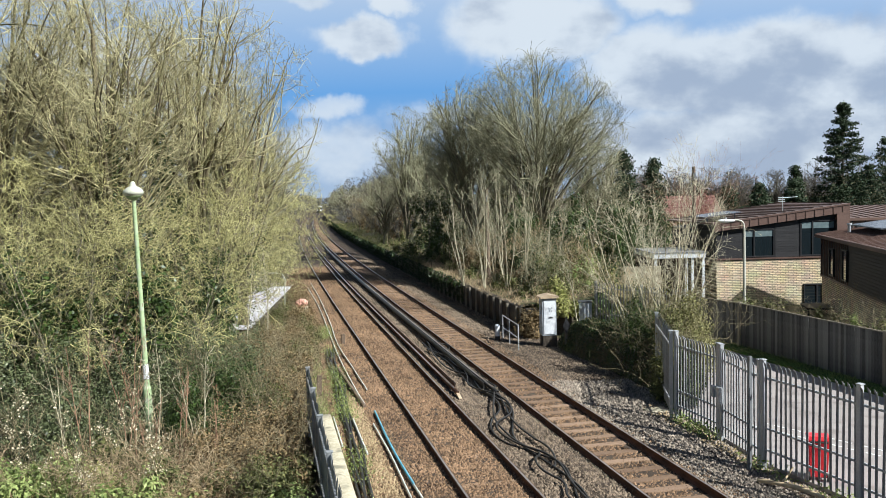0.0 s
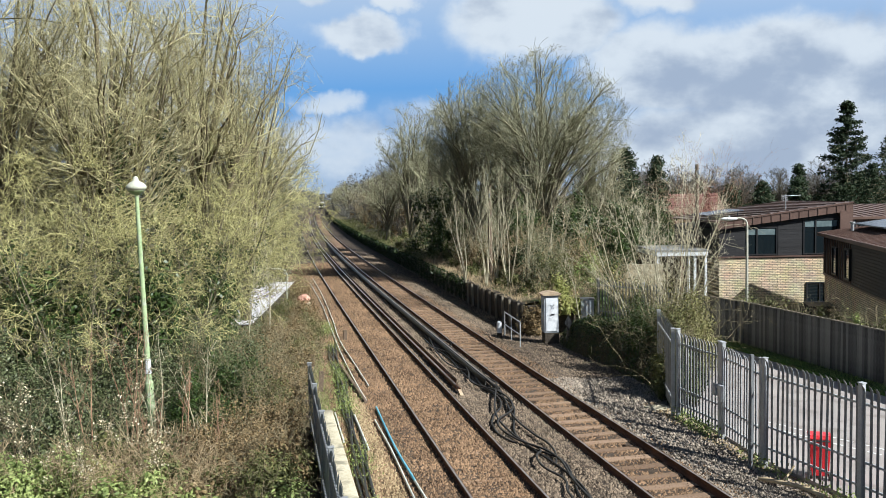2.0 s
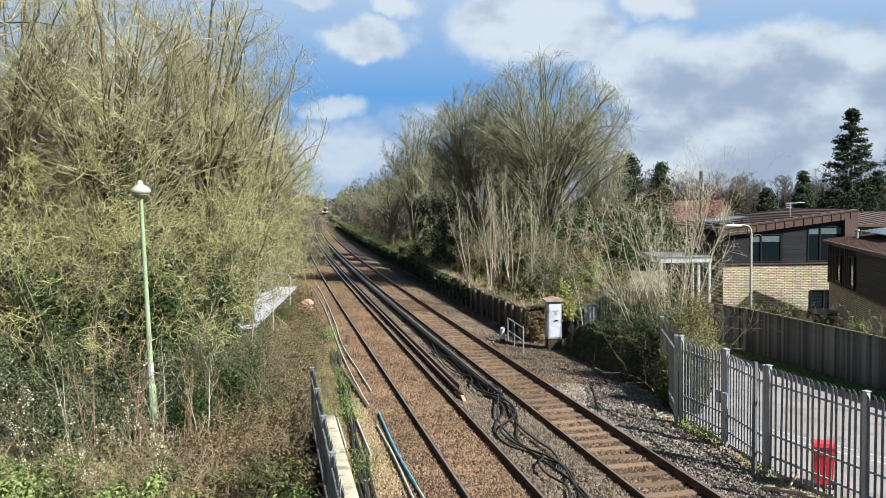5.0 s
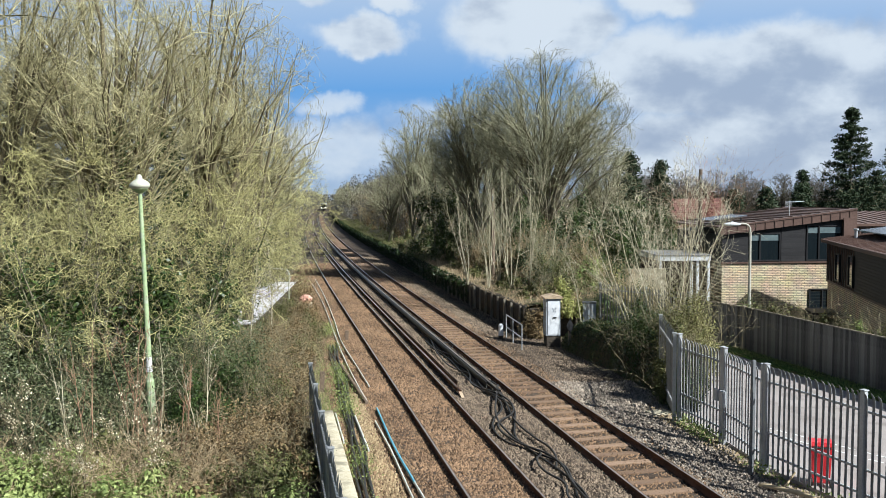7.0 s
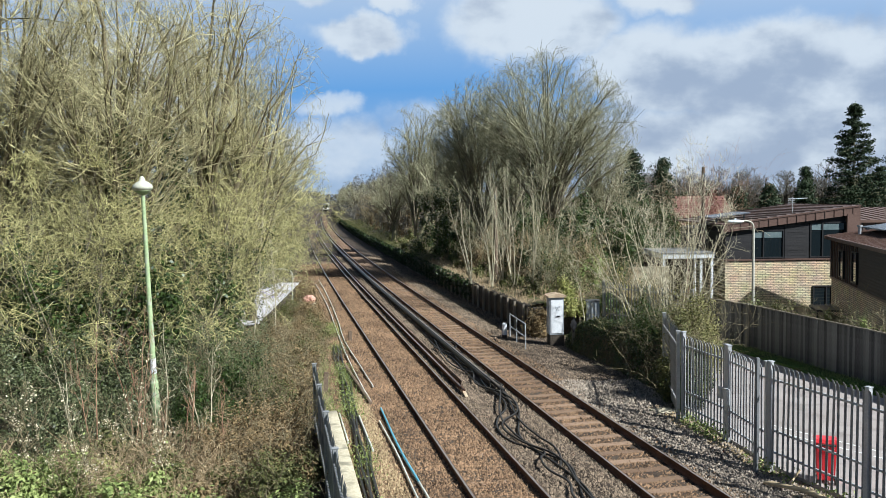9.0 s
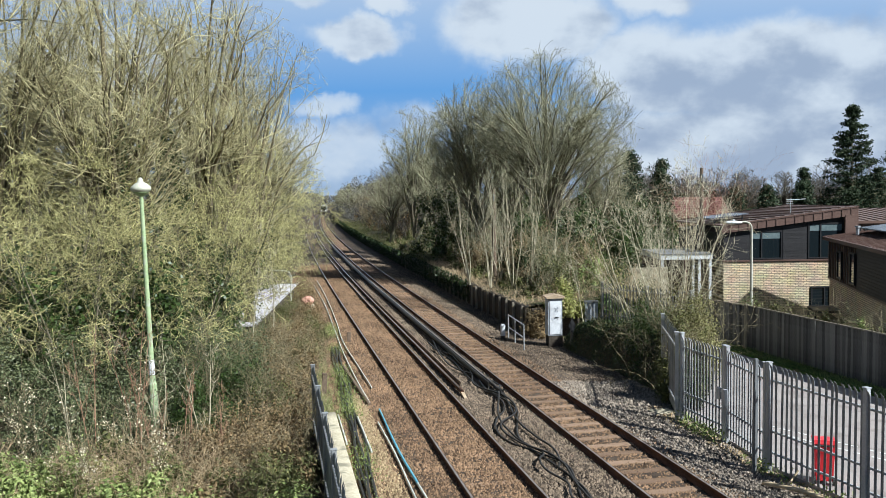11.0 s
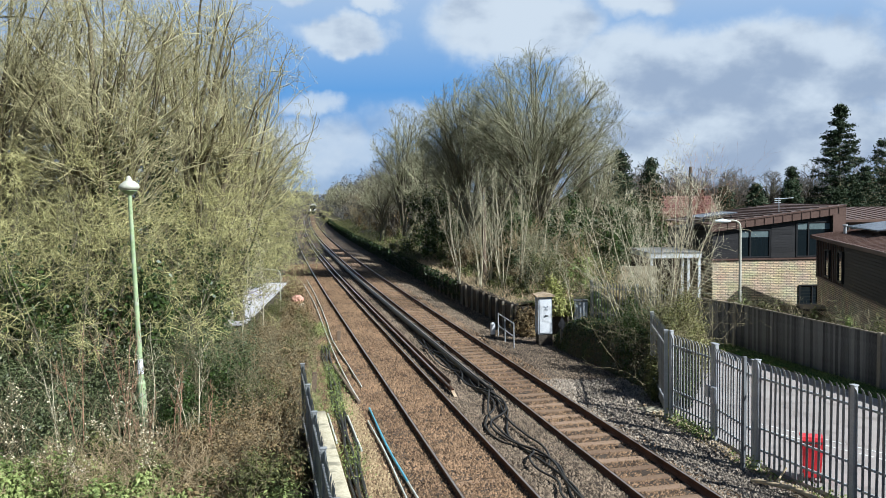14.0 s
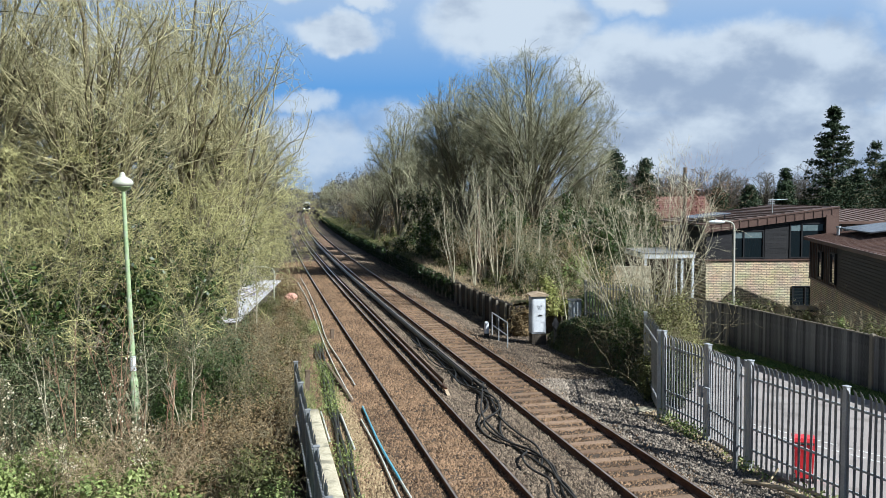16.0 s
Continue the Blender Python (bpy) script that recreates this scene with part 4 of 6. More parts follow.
def street_lamp():
    t = empty("street_lamp", (12.97, 35.2, 0), label="tall pale grey street lamp with a curved arm", category="street lamp")
    bm = bmesh.new()
    lathe(bm, ((0.09, -0.2), (0.09, 1.4), (0.065, 1.5), (0.05, 4.75)), 14)
    part("post", bm, LAMP_GREY, t)
    line("arm", [(0, 0, 4.7), (-0.05, 0, 4.98), (-0.28, 0, 5.10), (-0.5, 0, 5.10)], 0.04, LAMP_GREY, t)
    bm = bmesh.new()
    bmesh.ops.create_uvsphere(bm, u_segments=18, v_segments=10, radius=1, matrix=pose(-0.78, 0, 5.08) @ Matrix.Diagonal((0.38, 0.14, 0.085, 1)))
    for f in bm.faces:
        f.smooth = True
    h = part("lantern", bm, WHITE_PAINT, t)
    bm = bmesh.new()
    rod(bm, (-0.78, 0, 5.12), (-0.78, 0, 5.22), 0.04)
    part("photocell", bm, WHITE_PAINT, h)


def telegraph_pole(at, h, label, wires=False):
    t = empty("telegraph_pole", at, label=label, category="telegraph pole")
    bm = bmesh.new()
    lathe(bm, ((0.15, -0.2), (0.14, 0.5), (0.10, h)), 12)
    part("pole", bm, BROWN_STEEL, t)
    bm = bmesh.new()
    box(bm, (-0.06, -0.16, h - 0.8), (0.06, -0.10, h - 0.35), bevel=0.01)
    part("terminal_box", bm, GALV_DARK, t)
    for z in (h - 0.25, h - 1.6):
        bm = bmesh.new()
        rod(bm, (-0.16, 0, z), (0.16, 0, z), 0.02)
        part("step_bolt", bm, GALV_DARK, t)


def relay_box():
    """White lineside cabinet with a sandy slab roof on a dark brick plinth."""
    t = empty("lineside_cabinet", (4.44, 35.0, 0), 6, label="white painted lineside cabinet with a sandy slab roof", category="cabinet")
    # grey body colour puts in the shade on the white cabinet's sides
    bm = bmesh.new()
    box(bm, (-0.38, -0.3, 0.38), (0.38, 0.35, 1.98), bevel=0.012)
    part("body", bm, GREY_PAINT, t)
    bm = bmesh.new()
    box(bm, (-0.30, -0.33, 0.44), (0.33, -0.302, 1.90), bevel=0.008)
    d = part("door", bm, WHITE_PAINT, t, "white door facing the line")
    bm = bmesh.new()
    box(bm, (0.02, -0.37, 1.16), (0.16, -0.335, 1.20), bevel=0.006)
    rod(bm, (0.0, -0.36, 1.18), (0.03, -0.36, 1.18), 0.035)
    part("handle", bm, DARK_FRAME, d)
    bm = bmesh.new()
    for i, (x, z) in enumerate(((-0.05, 1.52), (0.03, 1.5), (0.12, 1.54), (0.0, 1.42), (0.1, 1.4))):
        box(bm, (x - 0.03, -0.338, z), (x + 0.03, -0.3335, z + 0.07))
    part("notice", bm, GREY_PAINT, d, "faded notice of plain bars")
    bm = bmesh.new()
    prism(bm, ((-0.47, 1.99), (0.47, 1.99), (0.5, 2.06), (0.0, 2.15), (-0.5, 2.06)), -0.42, 0.42, "xz")
    part("roof", bm, RUST_LID, t, "sandy brown slab roof")
    bm = bmesh.new()
    box(bm, (-0.36, -0.28, -0.2), (0.40, 0.33, 0.376), bevel=0.02)
    part("plinth", bm, WALL_DARK, t)
    bm = bmesh.new()
    box(bm, (-0.43, -0.1, 1.3), (-0.385, 0.1, 1.6), bevel=0.01)
    part("vent", bm, GREY_PAINT, t)
    t.scale = (0.82, 0.9, 1.0)
    # grey cabinet farther back, and the dark marker beside the white one
    t = empty("equipment_box", (6.55, 37.9, 0.12), -8, label="small grey steel equipment box on a post", category="cabinet")
    bm = bmesh.new()
    box(bm, (-0.3, -0.2, 0.15), (0.3, 0.2, 1.25), bevel=0.02)
    part("body", bm, GREY_PAINT, t)
    bm = bmesh.new()
    box(bm, (-0.33, -0.23, 1.25), (0.33, 0.23, 1.33), bevel=0.02)
    part("lid", bm, GALV_DARK, t)
    for x in (-0.2, 0.2):
        bm = bmesh.new()
        box(bm, (x - 0.04, -0.05, -0.4), (x + 0.04, 0.05, 0.15))
        part("leg", bm, GALV_DARK, t)
    t = empty("marker_board", (5.05, 33.95, 0), 12, label="dark diamond marker board on a timber post", category="sign")
    bm = bmesh.new()
    box(bm, (-0.05, -0.04, -0.2), (0.05, 0.04, 0.95), bevel=0.008)
    part("post", bm, POST_PALE, t)
    bm = bmesh.new()
    prism(bm, ((-0.16, 0.92), (0.0, 0.60), (0.16, 0.92), (0.0, 1.25)), -0.065, -0.045, "xz")
    part("board", bm, DARK_FRAME, t)


def lineside_bits():
    # white stub post and pipe handrail
    t = empty("marker_post", (2.33, 36.3, 0), label="short white plastic marker post", category="post")
    bm = bmesh.new()
    box(bm, (-0.11, -0.09, -0.1), (0.11, 0.09, 0.16), bevel=0.01)
    part("base", bm, WALL_DARK, t)
    bm = bmesh.new()
    lathe(bm, ((0.11, 0.16), (0.11, 0.62), (0.07, 0.68)), 14)
    part("body", bm, WHITE_PAINT, t)
    t = empty("handrail", label="galvanised pipe handrail beside the platform end", category="handrail")
    a, b = Vector((2.62, 36.9, 0)), Vector((3.05, 33.9, 0))
    for k in (0, 0.45, 1):
        q = a.lerp(b, k)
        bm = bmesh.new()
        rod(bm, (q.x, q.y, -0.2), (q.x, q.y, 1.0), 0.028)
        part("upright", bm, GALV, t)
    for z in (0.45, 1.0):
        bm = bmesh.new()
        rod(bm, a + Vector((0, 0, z)), b + Vector((0, 0, z)), 0.026)
        part("bar", bm, GALV, t)
    # timber stakes on the near side
    for y, off, h in ((36.7, -3.25, 0.5), (27.5, -4.9, 0.7), (31.0, -5.0, 0.6)):
        p = along(y, off)
        bm = bmesh.new()
        box(bm, (-0.08, -0.06, -0.2), (0.08, 0.06, h), bevel=0.012)
        tagged(part("timber_stake", bm, BROWN_STEEL), "short brown timber stake beside the track", "post").matrix_world = pose(p.x, p.y, -0.03, 2, 3, 12)
    # dead branch lying by the fence foot
    pts = [(6.75, 17.55, 0.02), (7.1, 17.15, 0.05), (7.4, 16.75, 0.07), (7.62, 16.3, 0.04)]
    b = line("dead_branch", pts, 0.05, STRAW)
    tagged(b, "pale dead branch lying on the ballast", "branch")
    line("side_branch", [(7.1, 17.15, 0.05), (7.3, 17.3, 0.2), (7.42, 17.32, 0.36)], 0.022, STRAW, b)
    # flat slab in the far cess
    bm = bmesh.new()
    box(bm, (-0.35, -0.25, -0.05), (0.35, 0.25, 0.03), bevel=0.02)
    p = along(22.9, 4.7)
    tagged(part("cable_cover", bm, CONCRETE), "grey concrete cable cover lying in the ballast", "slab").matrix_world = pose(p.x, p.y, -0.07, 0, 1, 25)


def on_bed(y, off, lift=0.03):
    p = along(y, off)
    return (p.x, p.y, bed_height(off) + lift)


def cables():
    rng = random.Random(4)
    # heavy feeder cables: lie between the tracks, from the conductor rails towards the bridge
    runs = (((35.9, 0.12), (33.8, 0.18), (31.3, 0.23), (29.2, 0.17), (26.5, 0.24), (25.3, 0.29), (24.1, 0.16), (22.8, -0.26), (21.8, -0.43), (20.9, -0.41), (20.0, -0.11), (19.1, 0.15), (17.9, 0.04), (16.7, -0.14), (13, -0.3)),
            ((35.6, 0.30), (32.0, 0.03), (29.7, 0.09), (28.0, 0.38), (26.4, 0.49), (24.7, 0.43), (22.7, 0.14), (21.0, 0.16), (20.0, 0.25), (19.1, 0.15), (18.7, 0.02)),
            ((26.4, 0.55), (25.3, 0.29), (23.0, -0.12), (21.6, -0.25), (20.3, -0.21), (19.8, -0.06), (19.0, -0.30), (18.2, -0.32), (17.6, -0.15), (16.7, -0.31), (13, -0.4)),
            ((29.0, 0.45), (26.5, 0.28), (25.3, 0.35), (24.0, 0.40), (22.7, 0.14), (21.1, -0.12), (20.1, -0.08), (18.7, 0.01), (17.5, 0.03), (16.6, -0.03), (13, -0.1)),
            ((33.5, 0.36), (34.7, 0.66), (34.4, 0.78), (33.0, 0.45), (30.7, 0.32), (28.1, 0.52), (26.4, 0.59)),
            ((34.0, 0.05), (31.0, 0.38), (28.6, 0.30), (27.0, 0.10), (25.2, 0.40), (23.4, 0.30), (22.0, -0.30), (20.6, -0.30), (19.4, 0.05), (17.2, -0.05), (13, -0.2)))
    for k, run in enumerate(runs):
        pts = [on_bed(y, 0.08 + (off - 0.08) * 1.35 + 0.05 * math.sin(y * 1.1 + 2.4 * k), 0.035 + 0.035 * (k % 3) + rng.uniform(0, 0.05)) for y, off in run]
        tagged(line("feeder_cable", pts, 0.027, BLACK_RUBBER), "thick black feeder cable snaking over the ballast", "cable", "feeder cables")
    # bundles beside the near fence
    for k, off in enumerate((-4.62, -4.50, -4.42, -4.56, -4.34)):
        pts = [on_bed(float(y), off + 0.03 * (y - 17.9) + 0.05 * math.sin(y * 0.9 + k * 1.7), 0.06 + 0.04 * (k % 2)) for y in np.arange(-6, 36, 1.6)]
        tagged(line("signal_cable", pts, 0.034, BLACK_RUBBER), "black signal cable in the weeds", "cable", "signal cables")
    # pale and blue ducts
    ducts = ((((64.0, -3.25), (53.4, -3.2), (42.3, -3.35), (36.5, -3.5), (31.4, -3.40), (27.6, -3.32)), PALE_PIPE, "pale plastic duct lying beside the track", 0.024),
             (((60.8, -3.6), (49.2, -3.5), (39.7, -3.62), (33.9, -3.70), (27.8, -3.66), (25.8, -3.61)), PALE_PIPE, "pale plastic duct lying beside the track", 0.024),
             (((24.8, -3.43), (20.6, -3.47), (18.4, -3.42)), BLUE_PIPE, "blue plastic water duct", 0.03),
             (((18.4, -3.42), (16.8, -3.38), (14.0, -3.4)), PALE_PIPE, "pale green plastic duct end", 0.026),
             (((23.5, -3.64), (20.9, -3.59), (17.7, -3.61), (14, -3.6)), PALE_PIPE, "pale blue plastic duct", 0.024),
             (((24.3, -4.13), (21.0, -4.12)), PALE_PIPE, "short pale duct among weeds", 0.028),
             (((24.8, -4.66), (21.9, -4.66)), PALE_PIPE, "short pale duct among weeds", 0.028))
    for run, material, label, r in ducts:
        tagged(line("duct", [on_bed(y, off, 0.07) for y, off in run], r, material), label, "pipe", "ducts")
    a, b = on_bed(31.1, -3.95, 0.14), on_bed(25.6, -3.64, 0.05)
    bm = bmesh.new()
    rod(bm, a, b, 0.06, 0.06, 8)
    tagged(part("old_timber", bm, BROWN_STEEL), "old brown timber baulk beside the track", "timber")


def wheelie_bin():
    t = empty("wheelie_bin", (8.08, 17.6, 0), -18, label="red plastic wheelie bin on the tarmac", category="bin")
    bm = bmesh.new()
    lo, hi = 0.20, 0.235
    made = box(bm, (-hi, -hi, 0.08), (hi, hi, 0.98), bevel=0.02)
    for v in bm.verts:
        if v.co.z < 0.5:
            v.co.x *= lo / hi
            v.co.y *= lo / hi
    part("body", bm, RED_PLASTIC, t)
    bm = bmesh.new()
    prism(bm, ((-0.28, 0.985), (0.25, 0.985), (0.23, 1.04), (-0.25, 1.07)), -0.255, 0.255, "yz")
    part("lid", bm, RED_PLASTIC, t)
    bm = bmesh.new()
    rod(bm, (-0.2, -0.3, 0.95), (0.2, -0.3, 0.95), 0.02)
    part("handle", bm, BLACK_RUBBER, t)
    for x in (-0.22, 0.22):
        bm = bmesh.new()
        rod(bm, (x - 0.03, -0.2, 0.1), (x + 0.03, -0.2, 0.1), 0.1, 0.1, 14)
        part("wheel", bm, BLACK_RUBBER, t)
    t.scale = (0.9, 0.9, 0.92)


def graffiti_hut():
    """Small white hut half hidden in the scrub, with purple paint marks."""
    t = empty("lineside_hut", (-10.55, 45.5, -0.38), -4, label="low hut with a white sloping roof and purple graffiti", category="hut")
    slope = math.atan2(1.15, 8.0)
    bm = bmesh.new()
    prism(bm, ((-4.0, 0.1), (4.0, 0.1), (4.0, 1.5), (-4.0, 0.38)), -0.9, 0.8, "yz")
    part("wall", bm, WALL_DARK, t)
    bm = bmesh.new()
    prism(bm, ((-4.3, 0.36), (4.3, 1.58), (4.3, 1.64), (-4.3, 0.42)), -1.05, 0.95, "yz")
    part("roof", bm, surface("weathered_white_sheet", (0.36, 0.35, 0.38), (0.66, 0.65, 0.68), 12, 1.2, 0.7, 0.2, accent=(0.42, 0.39, 0.45)), t, "white sheet roof sloping to the line")
    purple = surface("purple_spray_paint", (0.16, 0.13, 0.25), (0.30, 0.26, 0.42), 20, 3, 0.6, 0)
    rng = random.Random(3)
    for i in range(7):
        x = -0.8 + 0.22 * i
        pts = []
        for j in range(4):
            y = 0.6 + 0.55 * j + rng.uniform(-0.25, 0.25)
            pts.append((x + rng.uniform(-0.12, 0.12), y, 1.04 + y * 0.1419))
        line("paint_mark", pts, 0.035, purple, t)
    # hooped grey pipe rail beside it, and a pink sack
    line_ob = line("pipe_rail", [(-11.5, 47.5, 2.25), (-9.6, 47.5, 2.25), (-9.35, 47.5, 2.15), (-9.3, 47.5, 1.2), (-9.3, 47.5, -0.2)], 0.035, LAMP_HOOD)
    tagged(line_ob, "pale hooped pipe rail beside the hut", "handrail")
    bm = bmesh.new()
    bmesh.ops.create_icosphere(bm, subdivisions=3, radius=1)
    for v in bm.verts:
        v.co = Vector((v.co.x * 0.36, v.co.y * 0.34, v.co.z * 0.28)) * (1 + 0.25 * noise.noise(v.co * 2.1))
    tagged(part("sack", bm, surface("pink_sack", (0.45, 0.22, 0.16), (0.66, 0.38, 0.30), 15, 3, 0.8, 0.3)), "faded pink plastic sack in the undergrowth", "sack").matrix_world = pose(-8.1, 46.2, 0.62)
    bm = bmesh.new()
    box(bm, (-0.4, -0.4, -0.2), (0.4, 0.4, 0.5), bevel=0.03)
    tagged(part("concrete_block", bm, CONCRETE), "old concrete block under a pink sack", "block").matrix_world = pose(-8.1, 46.2, -0.1, 0, 0, 12)


gates_and_fence()
timber_fence()
platform_lamp()
street_lamp()
telegraph_pole((14.75, 48.0, 0), 7.85, "tall brown timber telegraph pole by the houses")
telegraph_pole((2.85, 52.0, 1.2), 5.7, "old reddish timber pole among the trees")
relay_box()
lineside_bits()
cables()
wheelie_bin()
graffiti_hut()


# ---- houses ----
def window(parent, lo, hi, y, mullions=(), top_strip=0.0):
    """A dark framed window in a wall that faces -y."""
    (x0, z0), (x1, z1) = lo, hi
    w = tagged(child(new("window"), parent))
    bm = bmesh.new()
    for a, b in (((x0, z0), (x1, z0 + 0.07)), ((x0, z1 - 0.07), (x1, z1)), ((x0, z0 + 0.07), (x0 + 0.07, z1 - 0.07)), ((x1 - 0.07, z0 + 0.07), (x1, z1 - 0.07))) + tuple(((m - 0.035, z0 + 0.07), (m + 0.035, z1 - 0.07)) for m in mullions):
        box(bm, (a[0], y - 0.05, a[1]), (b[0], y + 0.05, b[1]))
    part("frame", bm, DARK_FRAME, w)
    bm = bmesh.new()
    box(bm, (x0 + 0.07, y - 0.005, z0 + 0.07), (x1 - 0.07, y + 0.02, z1 - 0.07))
    part("pane", bm, PANE, w)
    # dull teal strip just in front of the upper part of the pane
    if top_strip:
        bm = bmesh.new()
        box(bm, (x0 + 0.1, y - 0.012, z1 - 0.1 - top_strip), (x1 - 0.1, y - 0.008, z1 - 0.1))
        part("top_strip", bm, surface("teal_strip", (0.10, 0.14, 0.15), (0.17, 0.22, 0.23), 10, 2, 0.6, 0), w, "dull teal strip over the top of the window pane")
    return w


def modern_house():
    h = empty("house", (15.38, 46.0, 0), 0, label="modern house of buff brick and charcoal boards, brown metal roof", category="house")
    W, D = 7.35, 9.0
    bm = bmesh.new()
    box(bm, (0, 0, -0.3), (W, D, 2.5))
    part("wall", bm, YELLOW_BRICK, h, "buff brick ground floor")
    # upper storey under the mono-pitch roof
    bm = bmesh.new()
    prism(bm, ((0.02, 2.56), (W - 0.02, 2.56), (W - 0.02, 5.05), (0.02, 4.12)), 0.12, D, "xz")
    up = part("upper_wall", bm, CLADDING, h)
    bm = bmesh.new()
    box(bm, (-0.06, -0.06, 2.50), (W + 0.06, 0.3, 2.58))
    part("storey_band", bm, COPPER, h)
    board = None
    for x0, x1 in ((0.04, 1.5), (3.35, 4.72)):
        z = 2.6
        while z < 4.12 + 0.126 * x0 - 0.12:
            bm = bmesh.new()
            box(bm, (x0, 0.085, z), (x1, 0.115, z + 0.135))
            part("cladding_board", bm, CLADDING, h)
            z += 0.145
    window(h, (1.55, 2.62), (3.3, 4.22), 0.10, (2.15,), 0.35)
    window(h, (4.75, 2.62), (6.75, 4.62), 0.10, (5.45,), 0.35)
    window(h, (4.9, -0.1), (6.0, 1.05), -0.012, (5.65,))
    # eaves board with standing seams
    bm = bmesh.new()
    prism(bm, ((-0.12, 4.10), (W + 0.1, 5.04), (W + 0.1, 5.45), (-0.12, 4.50)), -0.12, 0.10, "xz")
    part("fascia", bm, COPPER, h)
    bm = bmesh.new()
    box(bm, (W - 0.62, -0.14, 2.6), (W + 0.1, 0.10, 5.05))
    part("corner_panel", bm, COPPER, h)
    for i in range(14):
        x = 0.3 + i * 0.52
        z = 4.10 + 0.127 * (x + 0.12)
        bm = bmesh.new()
        box(bm, (x - 0.02, -0.15, z + 0.01), (x + 0.02, -0.118, z + 0.39))
        part("seam", bm, COPPER, h)
    bm = bmesh.new()
    prism(bm, ((-0.2, 4.50), (W + 0.12, 5.46), (W + 0.12, 5.54), (-0.2, 4.58)), -0.16, D + 0.1, "xz")
    roof = part("roof", bm, COPPER, h)
    for i in range(14):
        x = 0.2 + i * 0.52
        z = 4.58 + 0.131 * (x + 0.2)
        bm = bmesh.new()
        box(bm, (x - 0.015, -0.15, z - 0.01), (x + 0.015, D + 0.05, z + 0.05))
        part("roof_seam", bm, COPPER, roof)
    bm = bmesh.new()
    prism(bm, ((-0.3, 4.86), (1.9, 5.12), (1.9, 5.17), (-0.3, 4.91)), 1.4, 4.2, "xz")
    for x in (0.0, 1.6):
        for y in (1.6, 4.0):
            box(bm, (x - 0.03, y - 0.03, 4.5), (x + 0.03, y + 0.03, 4.9 + 0.12 * x))
    part("solar_panel", bm, SOLAR, roof, "tilted grey solar panel")
    t = empty("aerial", (19.6, 47.2, 5.05), label="small television aerial on the roof", category="aerial")
    bm = bmesh.new()
    rod(bm, (0, 0, -0.1), (0, 0, 0.95), 0.025)
    part("mast", bm, GALV, t)
    bm = bmesh.new()
    rod(bm, (-0.2, 0, 0.85), (1.0, 0.3, 0.9), 0.015)
    for z in (0.62, 0.74, 0.86):
        box(bm, (-0.25, -0.02, z), (0.12, 0.02, z + 0.03))
    part("antenna", bm, WHITE_PAINT, t)


